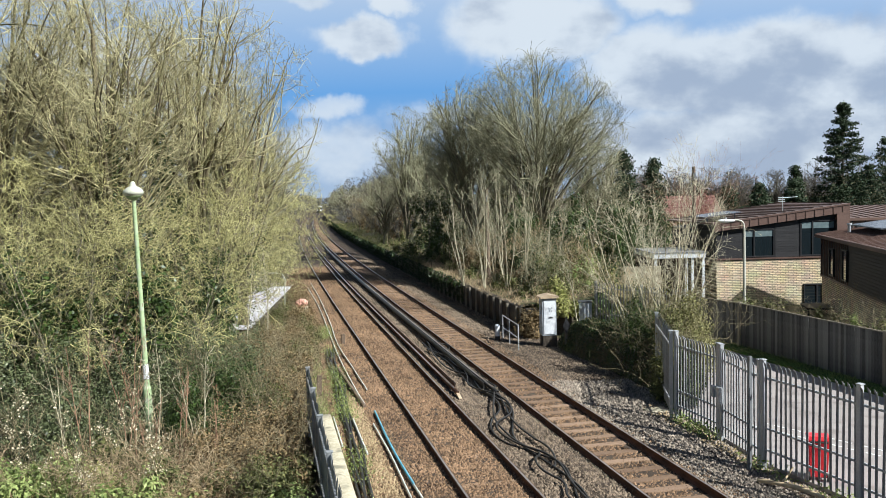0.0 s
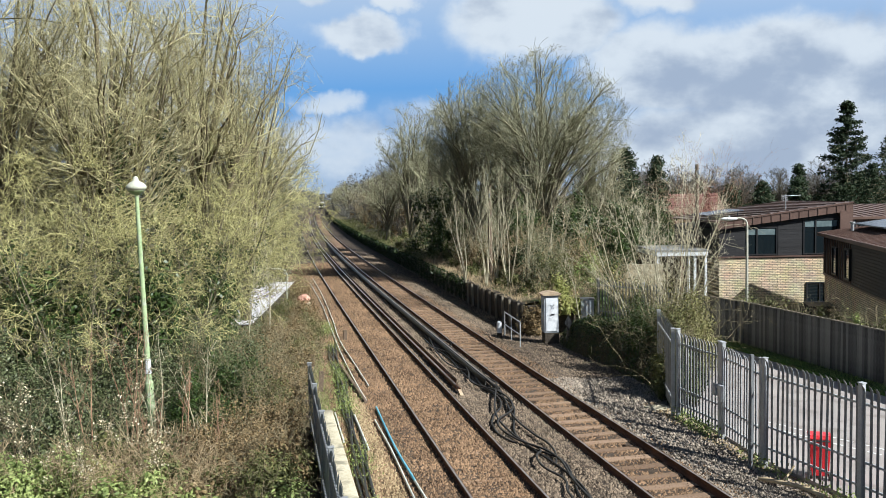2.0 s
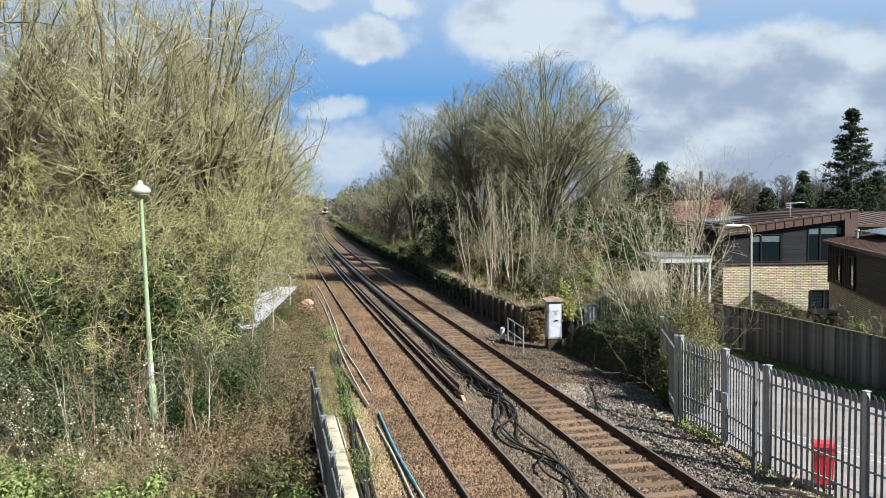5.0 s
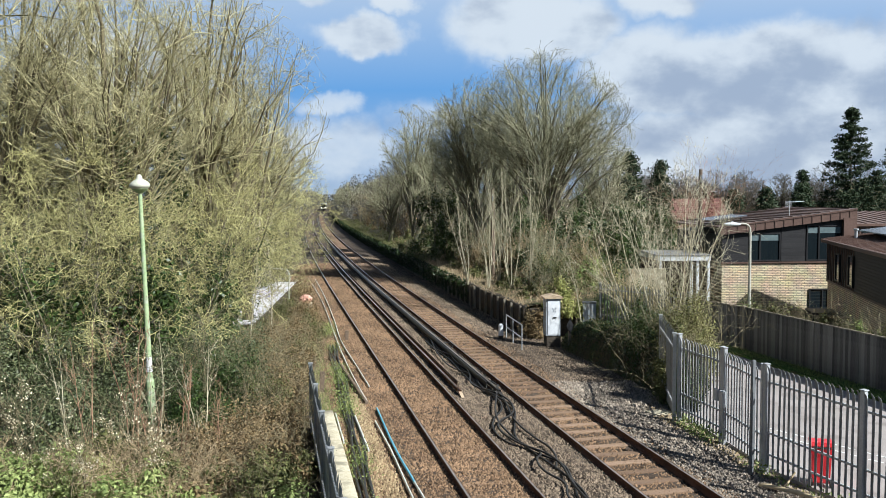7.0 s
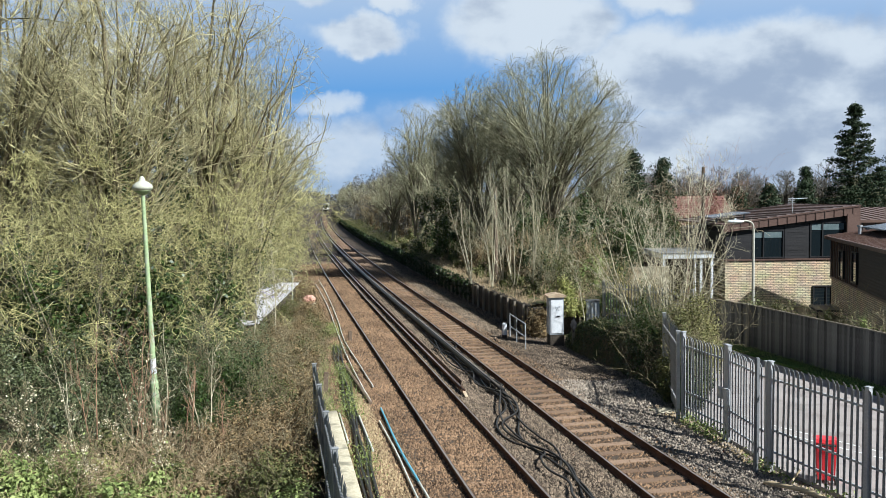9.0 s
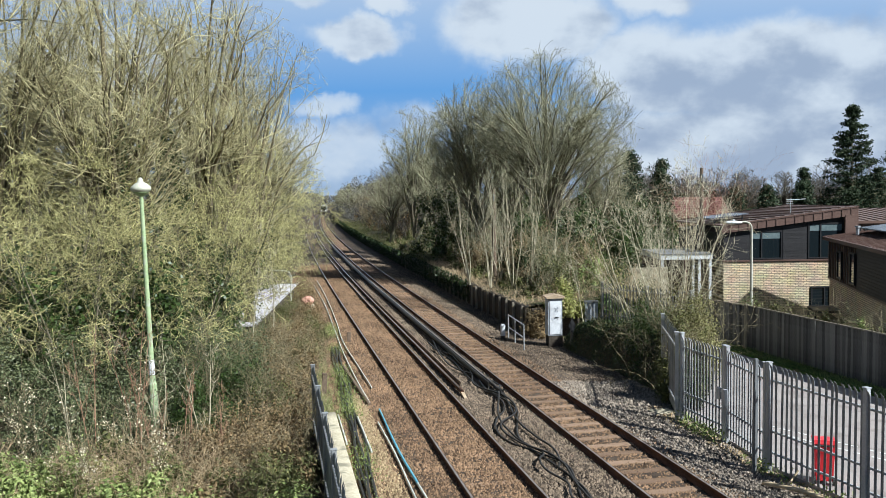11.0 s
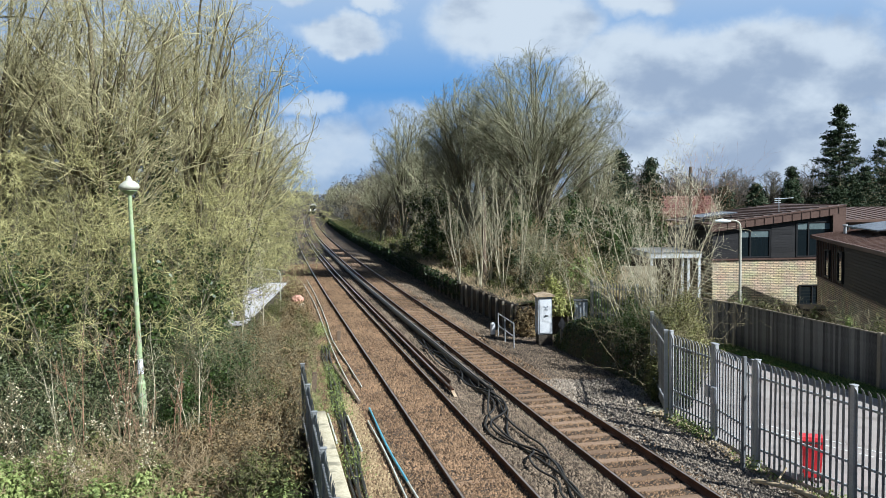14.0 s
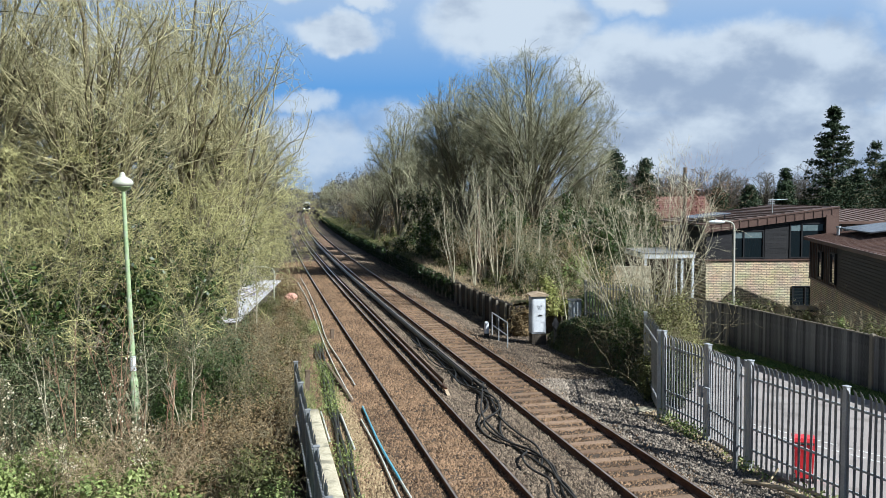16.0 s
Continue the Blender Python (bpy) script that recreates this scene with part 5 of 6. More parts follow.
def house_wing():
    """The nearer wing: brick below, ribbed dark metal above, shallow metal roof."""
    a, b = Vector((20.35, 43.9)), Vector((16.9, 29.65))
    L = (b - a).length
    h = empty("house", (a.x, a.y, 0), math.degrees(math.atan2((b - a).y, (b - a).x)), label="nearer house wing of buff brick and ribbed brown metal", category="house")
    bm = bmesh.new()
    box(bm, (0, 0.0, -0.3), (L, 9, 1.74))
    part("wall", bm, YELLOW_BRICK, h, "buff brick lower wall in shade")
    bm = bmesh.new()
    box(bm, (-0.03, -0.03, 1.74), (L, 9, 3.78))
    part("upper_wall", bm, CLADDING, h)
    bm = bmesh.new()
    box(bm, (-0.06, -0.08, 1.70), (L, -0.02, 1.79))
    part("storey_band", bm, COPPER, h)
    for i in range(16):
        bm = bmesh.new()
        box(bm, (0.05 + i * 0.38, -0.075, 1.8), (0.09 + i * 0.38, -0.03, 3.7))
        part("seam", bm, COPPER, h)
    n = 13
    for i in range(n):
        bm = bmesh.new()
        box(bm, (6.2, -0.06, 1.82 + i * 0.145), (L, -0.032, 1.945 + i * 0.145))
        part("cladding_board", bm, CLADDING, h)
    for x0, z0, z1 in ((2.3, 1.95, 3.35), (5.0, 1.95, 3.45)):
        window(h, (x0, z0), (x0 + 0.95, z1), -0.09)
    bm = bmesh.new()
    prism(bm, ((-0.35, 3.78), (-0.35, 3.95), (9.2, 5.2), (9.2, 5.0)), -0.2, L + 0.2, "yz")
    roof = part("roof", bm, COPPER, h)
    for i in range(24):
        bm = bmesh.new()
        x = 0.1 + i * 0.6
        prism(bm, ((-0.3, 3.95), (-0.3, 4.0), (9.1, 5.23), (9.1, 5.15)), x, x + 0.03, "yz")
        part("roof_seam", bm, COPPER, roof)
    bm = bmesh.new()
    prism(bm, ((1.2, 4.42), (1.2, 4.48), (3.6, 4.80), (3.6, 4.74)), 1.0, 6.5, "yz")
    part("solar_panel", bm, SOLAR, roof, "dark solar panels")
    bm = bmesh.new()
    lathe(bm, ((0.08, 4.0), (0.08, 4.5), (0.13, 4.52), (0.13, 4.6)), 12, pose(2.4, 0.8, 0))
    part("flue", bm, GALV, roof)
    bm = bmesh.new()
    box(bm, (1.2, -1.3, 0.25), (3.0, -0.02, 0.36))
    for x in (1.3, 2.9):
        box(bm, (x - 0.04, -1.25, -0.3), (x + 0.04, -1.17, 0.25))
    part("porch", bm, DARK_FRAME, h, "dark flat porch canopy")
    # farther block with ribbed copper walls
    h = empty("house", (23.3, 48.5, 0), 0, label="far house block with ribbed copper-brown wall and roof", category="house")
    bm = bmesh.new()
    box(bm, (0, 0, -0.3), (12, 7, 4.45))
    part("wall", bm, COPPER, h)
    for i in range(14):
        bm = bmesh.new()
        box(bm, (0.2 + i * 0.75, -0.04, 3.0), (0.25 + i * 0.75, 0.0, 4.44))
        part("seam", bm, CLADDING, h)
    window(h, (1.2, 3.3), (2.0, 4.3), -0.012)
    window(h, (3.6, 3.5), (6.2, 4.2), -0.012, (4.5,))
    bm = bmesh.new()
    prism(bm, ((-0.2, 4.45), (-0.2, 4.6), (7.2, 5.2), (7.2, 5.05)), -0.3, 12.3, "yz")
    roof = part("roof", bm, COPPER, h)
    for i in range(20):
        bm = bmesh.new()
        prism(bm, ((-0.15, 4.605), (-0.15, 4.65), (7.1, 5.24), (7.1, 5.15)), 0.1 + i * 0.6, 0.14 + i * 0.6, "yz")
        part("roof_seam", bm, COPPER, roof)


def tiled_house():
    h = empty("house", (19.2, 74.0, 0), 0, label="house with a steep red clay tile roof behind bushes", category="house")
    bm = bmesh.new()
    box(bm, (0, 0, -0.3), (6.2, 7, 3.4))
    part("wall", bm, YELLOW_BRICK, h)
    bm = bmesh.new()
    prism(bm, ((-0.4, 3.3), (3.5, 6.0), (7.4, 3.3), (7.4, 3.15), (3.5, 5.8), (-0.4, 3.15)), -0.3, 6.5, "yz")
    roof = part("roof", bm, TILE_RED, h, "red clay tile roof")
    tile = None
    ang = math.degrees(math.atan2(2.7, 3.9))
    for j in range(13):
        for i in range(22):
            if tile is None:
                bm = bmesh.new()
                box(bm, (-0.15, 0, 0.0), (0.15, 0.42, 0.035))
                o = tile = part("tile", bm, TILE_RED, roof)
            else:
                o = child(new("tile", tile.data), roof)
            o.matrix_parent_inverse = Matrix()
            y = -0.4 + j * 0.3
            o.matrix_basis = pose(-0.12 + i * 0.31, y, 3.32 + (y + 0.4) * 2.7 / 3.9 + 0.01, ang - 4, 0, random.uniform(-1, 1))
    t = empty("aerial", (24.6, 77.5, 6.0), label="thin television aerial on the tiled roof", category="aerial")
    bm = bmesh.new()
    rod(bm, (0, 0, -0.1), (0, 0, 0.7), 0.03)
    rod(bm, (-0.8, 0, 0.65), (0.8, 0, 0.72), 0.02)
    part("mast", bm, GALV, t)


def carport():
    t = empty("carport", (10.4, 45.3, 0), 0, label="open carport with a white flat roof and red and white posts", category="carport")
    bm = bmesh.new()
    box(bm, (1.25, 0, 2.72), (4.15, 4.5, 3.0), bevel=0.02)
    part("roof", bm, WHITE_PAINT, t, "white flat roof edge")
    bm = bmesh.new()
    box(bm, (1.2, -0.04, 3.0), (4.2, 4.54, 3.05))
    part("roof_felt", bm, GALV_DARK, t)
    for x, m in ((2.65, TILE_RED), (3.05, WHITE_PAINT), (3.4, WHITE_PAINT), (4.0, WHITE_PAINT), (1.35, WHITE_PAINT)):
        bm = bmesh.new()
        box(bm, (x, 0.1, -0.2), (x + 0.12, 0.22, 2.72))
        part("post", bm, m, t)
    bm = bmesh.new()
    box(bm, (1.25, 4.1, -0.2), (4.15, 4.3, 2.72))
    part("back_wall", bm, WALL_DARK, t)
    bm = bmesh.new()
    box(bm, (-0.5, -0.6, -0.2), (1.5, -0.4, 2.35))
    part("side_wall", bm, CONCRETE, t, "pale rendered garden wall")


modern_house()
house_wing()
tiled_house()
carport()


# ---- train ----
def train():
    t = empty("train", label="dark-fronted electric multiple unit train with lit headlights", category="train")
    shell = surface("train_body", (0.22, 0.24, 0.26), (0.36, 0.38, 0.40), 5, 0.5, 0.4, 0)
    black = surface("train_front", (0.015, 0.016, 0.018), (0.035, 0.036, 0.04), 5, 0.5, 0.4, 0)
    yellow = surface("train_yellow", (0.45, 0.42, 0.30), (0.60, 0.56, 0.42), 5, 0.5, 0.5, 0)
    lit = glowing("headlight", (1, 0.95, 0.85), 3.0)
    for k in range(4):
        y0, y1 = k * 20.4, k * 20.4 + 20.0
        bm = bmesh.new()
        prism(bm, ((-1.38, 0.9), (1.38, 0.9), (1.42, 2.2), (1.36, 3.1), (1.05, 3.65), (0.5, 3.85), (-0.5, 3.85), (-1.05, 3.65), (-1.36, 3.1), (-1.42, 2.2)), y0, y1, "xz")
        c = part("carriage", bm, shell, t)
        bm = bmesh.new()
        box(bm, (-1.2, y0 + 0.6, 0.35), (1.2, y1 - 0.6, 0.9))
        part("underframe", bm, black, c)
        for s in (-1, 1):
            for i in range(6):
                bm = bmesh.new()
                box(bm, (s * 1.40, y0 + 1.6 + i * 3, 1.9), (s * 1.43, y0 + 3.8 + i * 3, 2.8))
                part("window", bm, PANE, c)
    bm = bmesh.new()
    prism(bm, ((-1.25, 1.0), (1.25, 1.0), (1.3, 2.9), (1.0, 3.5), (-1.0, 3.5), (-1.3, 2.9)), -0.06, 0.02, "xz")
    part("front_panel", bm, black, t, "black front")
    bm = bmesh.new()
    box(bm, (-1.0, -0.10, 1.95), (1.0, -0.065, 2.95), bevel=0.03)
    part("windscreen", bm, PANE, t)
    bm = bmesh.new()
    box(bm, (-1.2, -0.10, 1.05), (1.2, -0.065, 1.35), bevel=0.02)
    part("front_band", bm, yellow, t, "pale front band")
    for x in (-0.95, 0.95):
        bm = bmesh.new()
        rod(bm, (x, -0.13, 1.62), (x, -0.07, 1.62), 0.17, 0.17, 12)
        part("headlight", bm, lit, t, "lit white headlight")
    bm = bmesh.new()
    rod(bm, (0, -0.6, 0.95), (0, 0.1, 0.95), 0.14)
    part("coupler", bm, black, t)
    return t


unit_train = train()


# ---- trees and scrub ----
def conifer(name, at, seed, height, radius, label, n=5200, leaf=0.24):
    rng = np.random.default_rng(seed)
    t = empty(name, at, label=label, category="tree", group="conifers")
    p0 = shoots(rng, np.zeros((1, 3)), np.array(((0, 0, 1.0),)), np.array((height,)), np.array((0.22,)), 8, 0.01, 0.1, 0.1)
    raw("trunk", *tubes(*p0, sides=8), BARK, t)
    m = 170
    z = height * (0.06 + 0.93 * rng.random(m) ** 0.9)
    a = rng.random(m) * 6.28
    reach = radius * (1 - z / height) ** 0.75 * rng.uniform(0.75, 1.1, m) + 0.25
    st = np.stack((np.zeros(m), np.zeros(m), z), 1)
    way = np.stack((np.cos(a), np.sin(a), np.full(m, 0.15)), 1)
    p1 = shoots(rng, st, way, reach, np.full(m, 0.05), 5, 0.08, -0.03, 0.3)
    raw("branchwork", *tubes(*p1), TWIG_BROWN, t)
    pts = p1[0]
    which, u = rng.integers(0, m, n), rng.uniform(0.15, 1.0, n) * 3.99
    i = u.astype(int)
    c = pts[which, i] + (pts[which, i + 1] - pts[which, i]) * (u - i)[:, None]
    c = c + rng.normal(0, 1, (n, 3)) * np.array((0.22, 0.22, 0.14)) - np.array((0, 0, 0.1))
    raw("foliage", *leaves(rng, c, np.full(n, leaf), 0.2, 1.9), NEEDLE, t)
    return t


ASH = "tall bare ash tree with yellow-green lichen on its twigs"
SCRUB = "dense leafless thicket of lichen-covered yellow-green stems"
LEFT = "left thicket"


def near_woods():
    # tall trees on the near side of the line: place, height, half width and half height of the crown, ivy leaves, twig bark
    ashes = ((-17.0, 30.0, 19.5, 5.4, 8.6, 0, TWIG_ASH), (-14.2, 34.0, 20.0, 5.2, 8.8, 1500, TWIG_ASH), (-12.4, 30.5, 18.0, 4.4, 7.6, 3500, TWIG_ASH), (-11.0, 37.0, 19.0, 5.2, 7.8, 12000, TWIG_ASH),
             (-10.3, 42.0, 17.5, 5.2, 6.8, 1200, TWIG_ASH), (-19.5, 37.0, 20.0, 5.6, 8.6, 0, TWIG_ASH), (-11.6, 47.0, 15.5, 4.6, 6.0, 1500, TWIG_GREY))
    for i, (x, y, h, wide, tall, ivy, bark) in enumerate(ashes):
        bare_tree("ash_tree", (x, y, -0.2), 100 + i, "tall bare ash tree, lichen on its twigs" + (", ivy on its trunk" if ivy else ""), bark=BARK_DARK, twig=bark, ivy=ivy, ivy_top=0.95 if ivy > 3000 else 0.6, group="ash trees",
                  height=h, trunk_r=0.32, dome=(wide, tall), limbs=21, boughs=10, twigs=6, sprays=3, angle=(25, 72), lift=0.06, tip_r=0.008, sub_low=0.15, wander=0.27, bend=5, twig_len=(0.3, 0.6))
    # lower thicket of drooping stems
    for i, (x, y, h) in enumerate(((-13.4, 26.5, 8.0), (-9.6, 28.5, 7.6), (-10.2, 33.0, 7.0), (-11.6, 41.0, 7.5), (-10.9, 35.0, 8.6), (-12.6, 31.0, 9.0), (-16.0, 28.0, 9.0), (-11.2, 54.0, 7.5), (-11.6, 25.4, 6.5), (-12.6, 60.0, 8.0), (-12.2, 50.5, 6.5), (-12.0, 44.5, 9.5))):
        bare_tree("thicket", (x, y, -0.2), 200 + i, SCRUB, twig=TWIG_LICHEN, ivy=700 if i % 2 else 1500, ivy_top=0.6, category="thicket", group=LEFT,
                  height=h, trunk_r=0.055, stems=7, spread=0.36, trunk_lift=0.04, limbs=8, boughs=5, twigs=4, sprays=2, angle=(25, 70), short=(0.34, 0.66), lift=0.03, tip_r=0.0085, low=0.12, wander=0.27, droop=0.10, bend=6, twig_len=(0.5, 1.1))
    # ivy masses added inside the thicket, a dark ground for its shadowed gaps
    for i, (x, y, s, h) in enumerate(((-14.5, 31.5, 2.2, 5.6), (-11.6, 33.5, 2.2, 6.4), (-11.8, 38.5, 2.0, 5.6), (-12.6, 43.0, 1.8, 5.0), (-17.5, 33.0, 2.4, 5.6), (-10.0, 31.0, 1.6, 3.8), (-12.4, 28.4, 1.9, 4.2), (-12.8, 49.0, 2.0, 5.2), (-12.7, 26.0, 1.3, 5.4), (-9.5, 26.8, 1.0, 5.0), (-11.2, 29.0, 1.2, 5.8), (-15.2, 27.4, 1.4, 5.2), (-8.9, 31.5, 0.9, 4.2))):
        shrub("ivy_mass", (x, y, -0.2), 290 + i, (s, s, h), 5200, 5, LEAF_IVY, TWIG_BROWN, "dark green ivy filling the shadowed gaps of the thicket", 0.12, "ivy", "ivy masses", hollow=0.6)
    # dark evergreen undergrowth
    for i, (x, y, sx, sz) in enumerate(((-12.9, 22.8, 1.7, 3.0), (-10.9, 23.4, 1.6, 2.8), (-9.0, 24.2, 1.6, 2.7), (-7.4, 24.6, 1.4, 2.7), (-6.3, 25.6, 1.3, 2.6), (-14.6, 24.5, 1.8, 3.4), (-8.3, 27.5, 1.4, 2.4), (-10.2, 21.4, 1.2, 1.8), (-8.6, 22.2, 1.1, 1.8), (-6.6, 22.8, 1.0, 2.4), (-6.5, 21.4, 1.0, 2.4), (-5.7, 22.3, 0.9, 2.4))):
        # the last three get the darker leaf, painting in the hollow's deep shade
        shrub("bush", (x, y, -0.2), 300 + i, (sx, sx, sz), 8600, 9, LEAF_IVY if i > 8 else LEAF_PRIVET, TWIG_BROWN, "dark evergreen bush in the undergrowth", 0.052, group="undergrowth")
    # brown bramble along the near fence
    for i, (x, y, sx, sz) in enumerate(((-4.9, 21.6, 0.8, 2.1), (-4.9, 20.0, 0.95, 1.7), (-5.2, 24.6, 0.95, 2.4), (-6.0, 27.6, 1.1, 2.0), (-6.8, 31.0, 1.2, 1.6), (-7.2, 35.5, 1.2, 1.5), (-8.4, 38.5, 1.1, 1.2), (-4.1, 18.2, 0.75, 1.5), (-5.4, 18.6, 0.9, 1.5), (-3.7, 16.6, 0.7, 1.2), (-4.2, 20.4, 0.6, 1.7), (-4.6, 22.6, 0.6, 2.0), (-5.6, 31.0, 0.8, 1.5), (-6.2, 34.0, 0.9, 1.5), (-5.2, 28.2, 0.7, 1.7), (-6.3, 37.0, 0.75, 1.2), (-6.9, 40.0, 0.8, 1.3), (-7.6, 43.0, 0.85, 1.3), (-9.0, 45.2, 0.9, 1.0), (-8.7, 48.2, 0.8, 1.6), (-9.6, 52.0, 0.9, 1.8))):
        shrub("bramble", (x, y, -0.2), 330 + i, (sx, sx, sz), 5200, 16, LEAF_BROWN if i % 3 else LEAF_DULL, TWIG_BROWN, "tangled brown bramble with few dead leaves", 0.045, group="brambles", lift=-0.02)
    # low plants nearest to the bridge: green on the open side, dry stalks in the middle, dark bramble towards the fence
    for i in range(30):
        u = (i * 0.618) % 1
        x, y = -3.4 - 7.6 * u + random.uniform(-0.2, 0.2), 16.2 + 3.0 * ((i * 0.755) % 1)
        leaf = LEAF_BRIGHT if u > 0.62 or y < 16.9 else ((LEAF_BROWN, LEAF_DULL, LEAF_BROWN)[i % 3] if u < 0.35 else (LEAF_YELLOW, LEAF_DULL)[i % 2])
        shrub("weed_clump", (x, y, -0.2), 360 + i, (0.75, 0.75, random.uniform(0.5, 1.15)), 2000, 9, leaf, STRAW if u > 0.3 else TWIG_BROWN, "low clump of fresh green weeds and dry stems" if u > 0.35 else "low brown bramble clump with a few green leaves", 0.062, "weeds", "weeds", long=1.9, hollow=0.35)
    for i in range(14):
        x, y = -4.6 - 3.0 * ((i * 0.618) % 1), 16.6 + 3.2 * ((i * 0.755) % 1)
        shrub("dry_grass", (x, y, -0.2), 380 + i, (0.8, 0.8, random.uniform(0.7, 1.5)), 0, 15, LEAF_DULL, STRAW, "pale dry stalks of last year's weeds", 0.05, "weeds", "dry weeds", stem_r=0.0055, lift=-0.06)
    for i, (x, y, h) in enumerate(((-9.5, 18.2, 3.3), (-9.2, 17.4, 2.4), (-7.7, 16.8, 2.1), (-7.0, 17.4, 2.5), (-6.4, 17.0, 2.0), (-8.5, 17.2, 1.7), (-7.3, 18.4, 3.0))):
        shrub("blackthorn", (x, y, -0.2), 400 + i, (0.5, 0.5, h), 0, 3, LEAF_DULL, TWIG_BROWN, "thin blackthorn with small white blossom", 0.05, "shrub", "blackthorn", flowers=170, lift=0.16, stem_r=0.008)
    for i, (x, y, h) in enumerate(((-7.3, 18.9, 4.2), (-6.9, 19.2, 3.9), (-7.7, 19.4, 4.4), (-6.3, 18.8, 3.3), (-5.8, 18.9, 3.5), (-8.2, 18.6, 3.8), (-5.3, 18.6, 2.7), (-8.9, 19.0, 3.6), (-6.6, 17.8, 2.9))):
        stem = (TWIG_RED, TWIG_PALE, TWIG_RED)[i % 3]
        bare_tree("sapling", (x, y, -0.2), 410 + i, "upright leafless pale sapling" if i % 3 == 1 else "upright leafless reddish sapling", bark=stem, twig=stem, category="sapling", group="young saplings",
                  height=h, trunk_r=0.021, stems=2, spread=0.12, limbs=7, boughs=2, twigs=1, lift=0.14, tip_r=0.005, low=0.3, short=(0.12, 0.3), wander=0.12)
    for i, (x, y, h) in enumerate(((-8.8, 36.0, 6.5), (-8.1, 37.0, 5.6))):
        bare_tree("sapling", (x, y, -0.2), 425 + i, "slim pale sapling standing before the hut", bark=TWIG_PALE, twig=TWIG_PALE, category="sapling", group="pale saplings",
                  height=h, trunk_r=0.035, stems=1, spread=0.05, limbs=14, boughs=4, twigs=2, lift=0.12, tip_r=0.007, low=0.2, short=(0.18, 0.36), wander=0.2)
    # weeds among the cables
    rng = np.random.default_rng(9)
    n = 16000
    y = rng.uniform(15, 42, n)
    off = -4.5 + 0.03 * (y - 18) + rng.normal(0, 0.2, n)
    keep = np.sin(y * 1.3) + np.sin(y * 0.47 + 1) + rng.normal(0, 0.6, n) > -0.2
    c = np.array([tuple(along(float(a), float(b), -0.05)) for a, b in zip(y[keep], off[keep])])
    c[:, 2] += rng.random(len(c)) * 0.2
    tagged(raw("trackside_weeds", *leaves(rng, c, np.full(len(c), 0.032), 0.6), LEAF_BRIGHT), "fresh green weeds growing among cables", "weeds", kind="stuff")
    # thin grass between the near fence and the cables
    m = 7000
    gy = rng.uniform(19, 44, m)
    go = -5.0 + rng.normal(0, 0.16, m) + 0.02 * np.maximum(gy - 26, 0)
    c = np.array([tuple(along(float(a), float(b), -0.08)) for a, b in zip(gy, go)])
    way = np.concatenate((rng.normal(0, 0.45, (m, 2)), np.ones((m, 1))), 1)
    p = shoots(rng, c, way, rng.uniform(0.08, 0.26, m), np.full(m, 0.0075), 3, 0.25, -0.05, 0.3)
    cut = m * 2 // 3
    tagged(raw("trackside_grass", *tubes(p[0][:cut], p[1][:cut]), LEAF_BRIGHT), "thin yellow-green grass beside the fence", "grass", kind="stuff")
    tagged(raw("trackside_grass", *tubes(p[0][cut:], p[1][cut:]), STRAW), "dry grass stalks beside the fence", "grass", kind="stuff")
    # weeds along the foot of the car park fence
    m = 2200
    u = rng.random(m)
    fx, fy = np.interp(u, (0, 0.42, 1.0), (6.5, 7.2, 9.9)), np.interp(u, (0, 0.42, 1.0), (23.0, 18.6, 10.8))
    c = np.stack((fx + rng.normal(0, 0.13, m) - 0.05, fy + rng.normal(0, 0.1, m), rng.random(m) ** 2 * 0.28 - 0.06), 1)
    c = c[np.sin(fy * 2.1) + np.sin(fy * 0.9) + rng.normal(0, 0.6, m) > -0.1]
    tagged(raw("fence_weeds", *leaves(rng, c, np.full(len(c), 0.05), 0.6, 2.2), LEAF_BRIGHT), "green weeds along the foot of the fence", "weeds", kind="stuff")
    # scrub farther along the near side
    for i, y in enumerate((56, 62, 70, 79, 90, 103, 118, 136, 158, 185)):
        p = along(y, -8.3 - random.uniform(0, 1.5) - 0.012 * y)
        bare_tree("thicket", tuple(p), 440 + i, SCRUB, twig=TWIG_LICHEN if i < 4 else TWIG_BROWN, ivy=300, category="thicket", group=LEFT,
                  height=random.uniform(4.6, 6.2), trunk_r=0.07, stems=6, spread=0.3, limbs=7, boughs=4, twigs=4, lift=0.08, tip_r=0.013, low=0.1, wander=0.2)


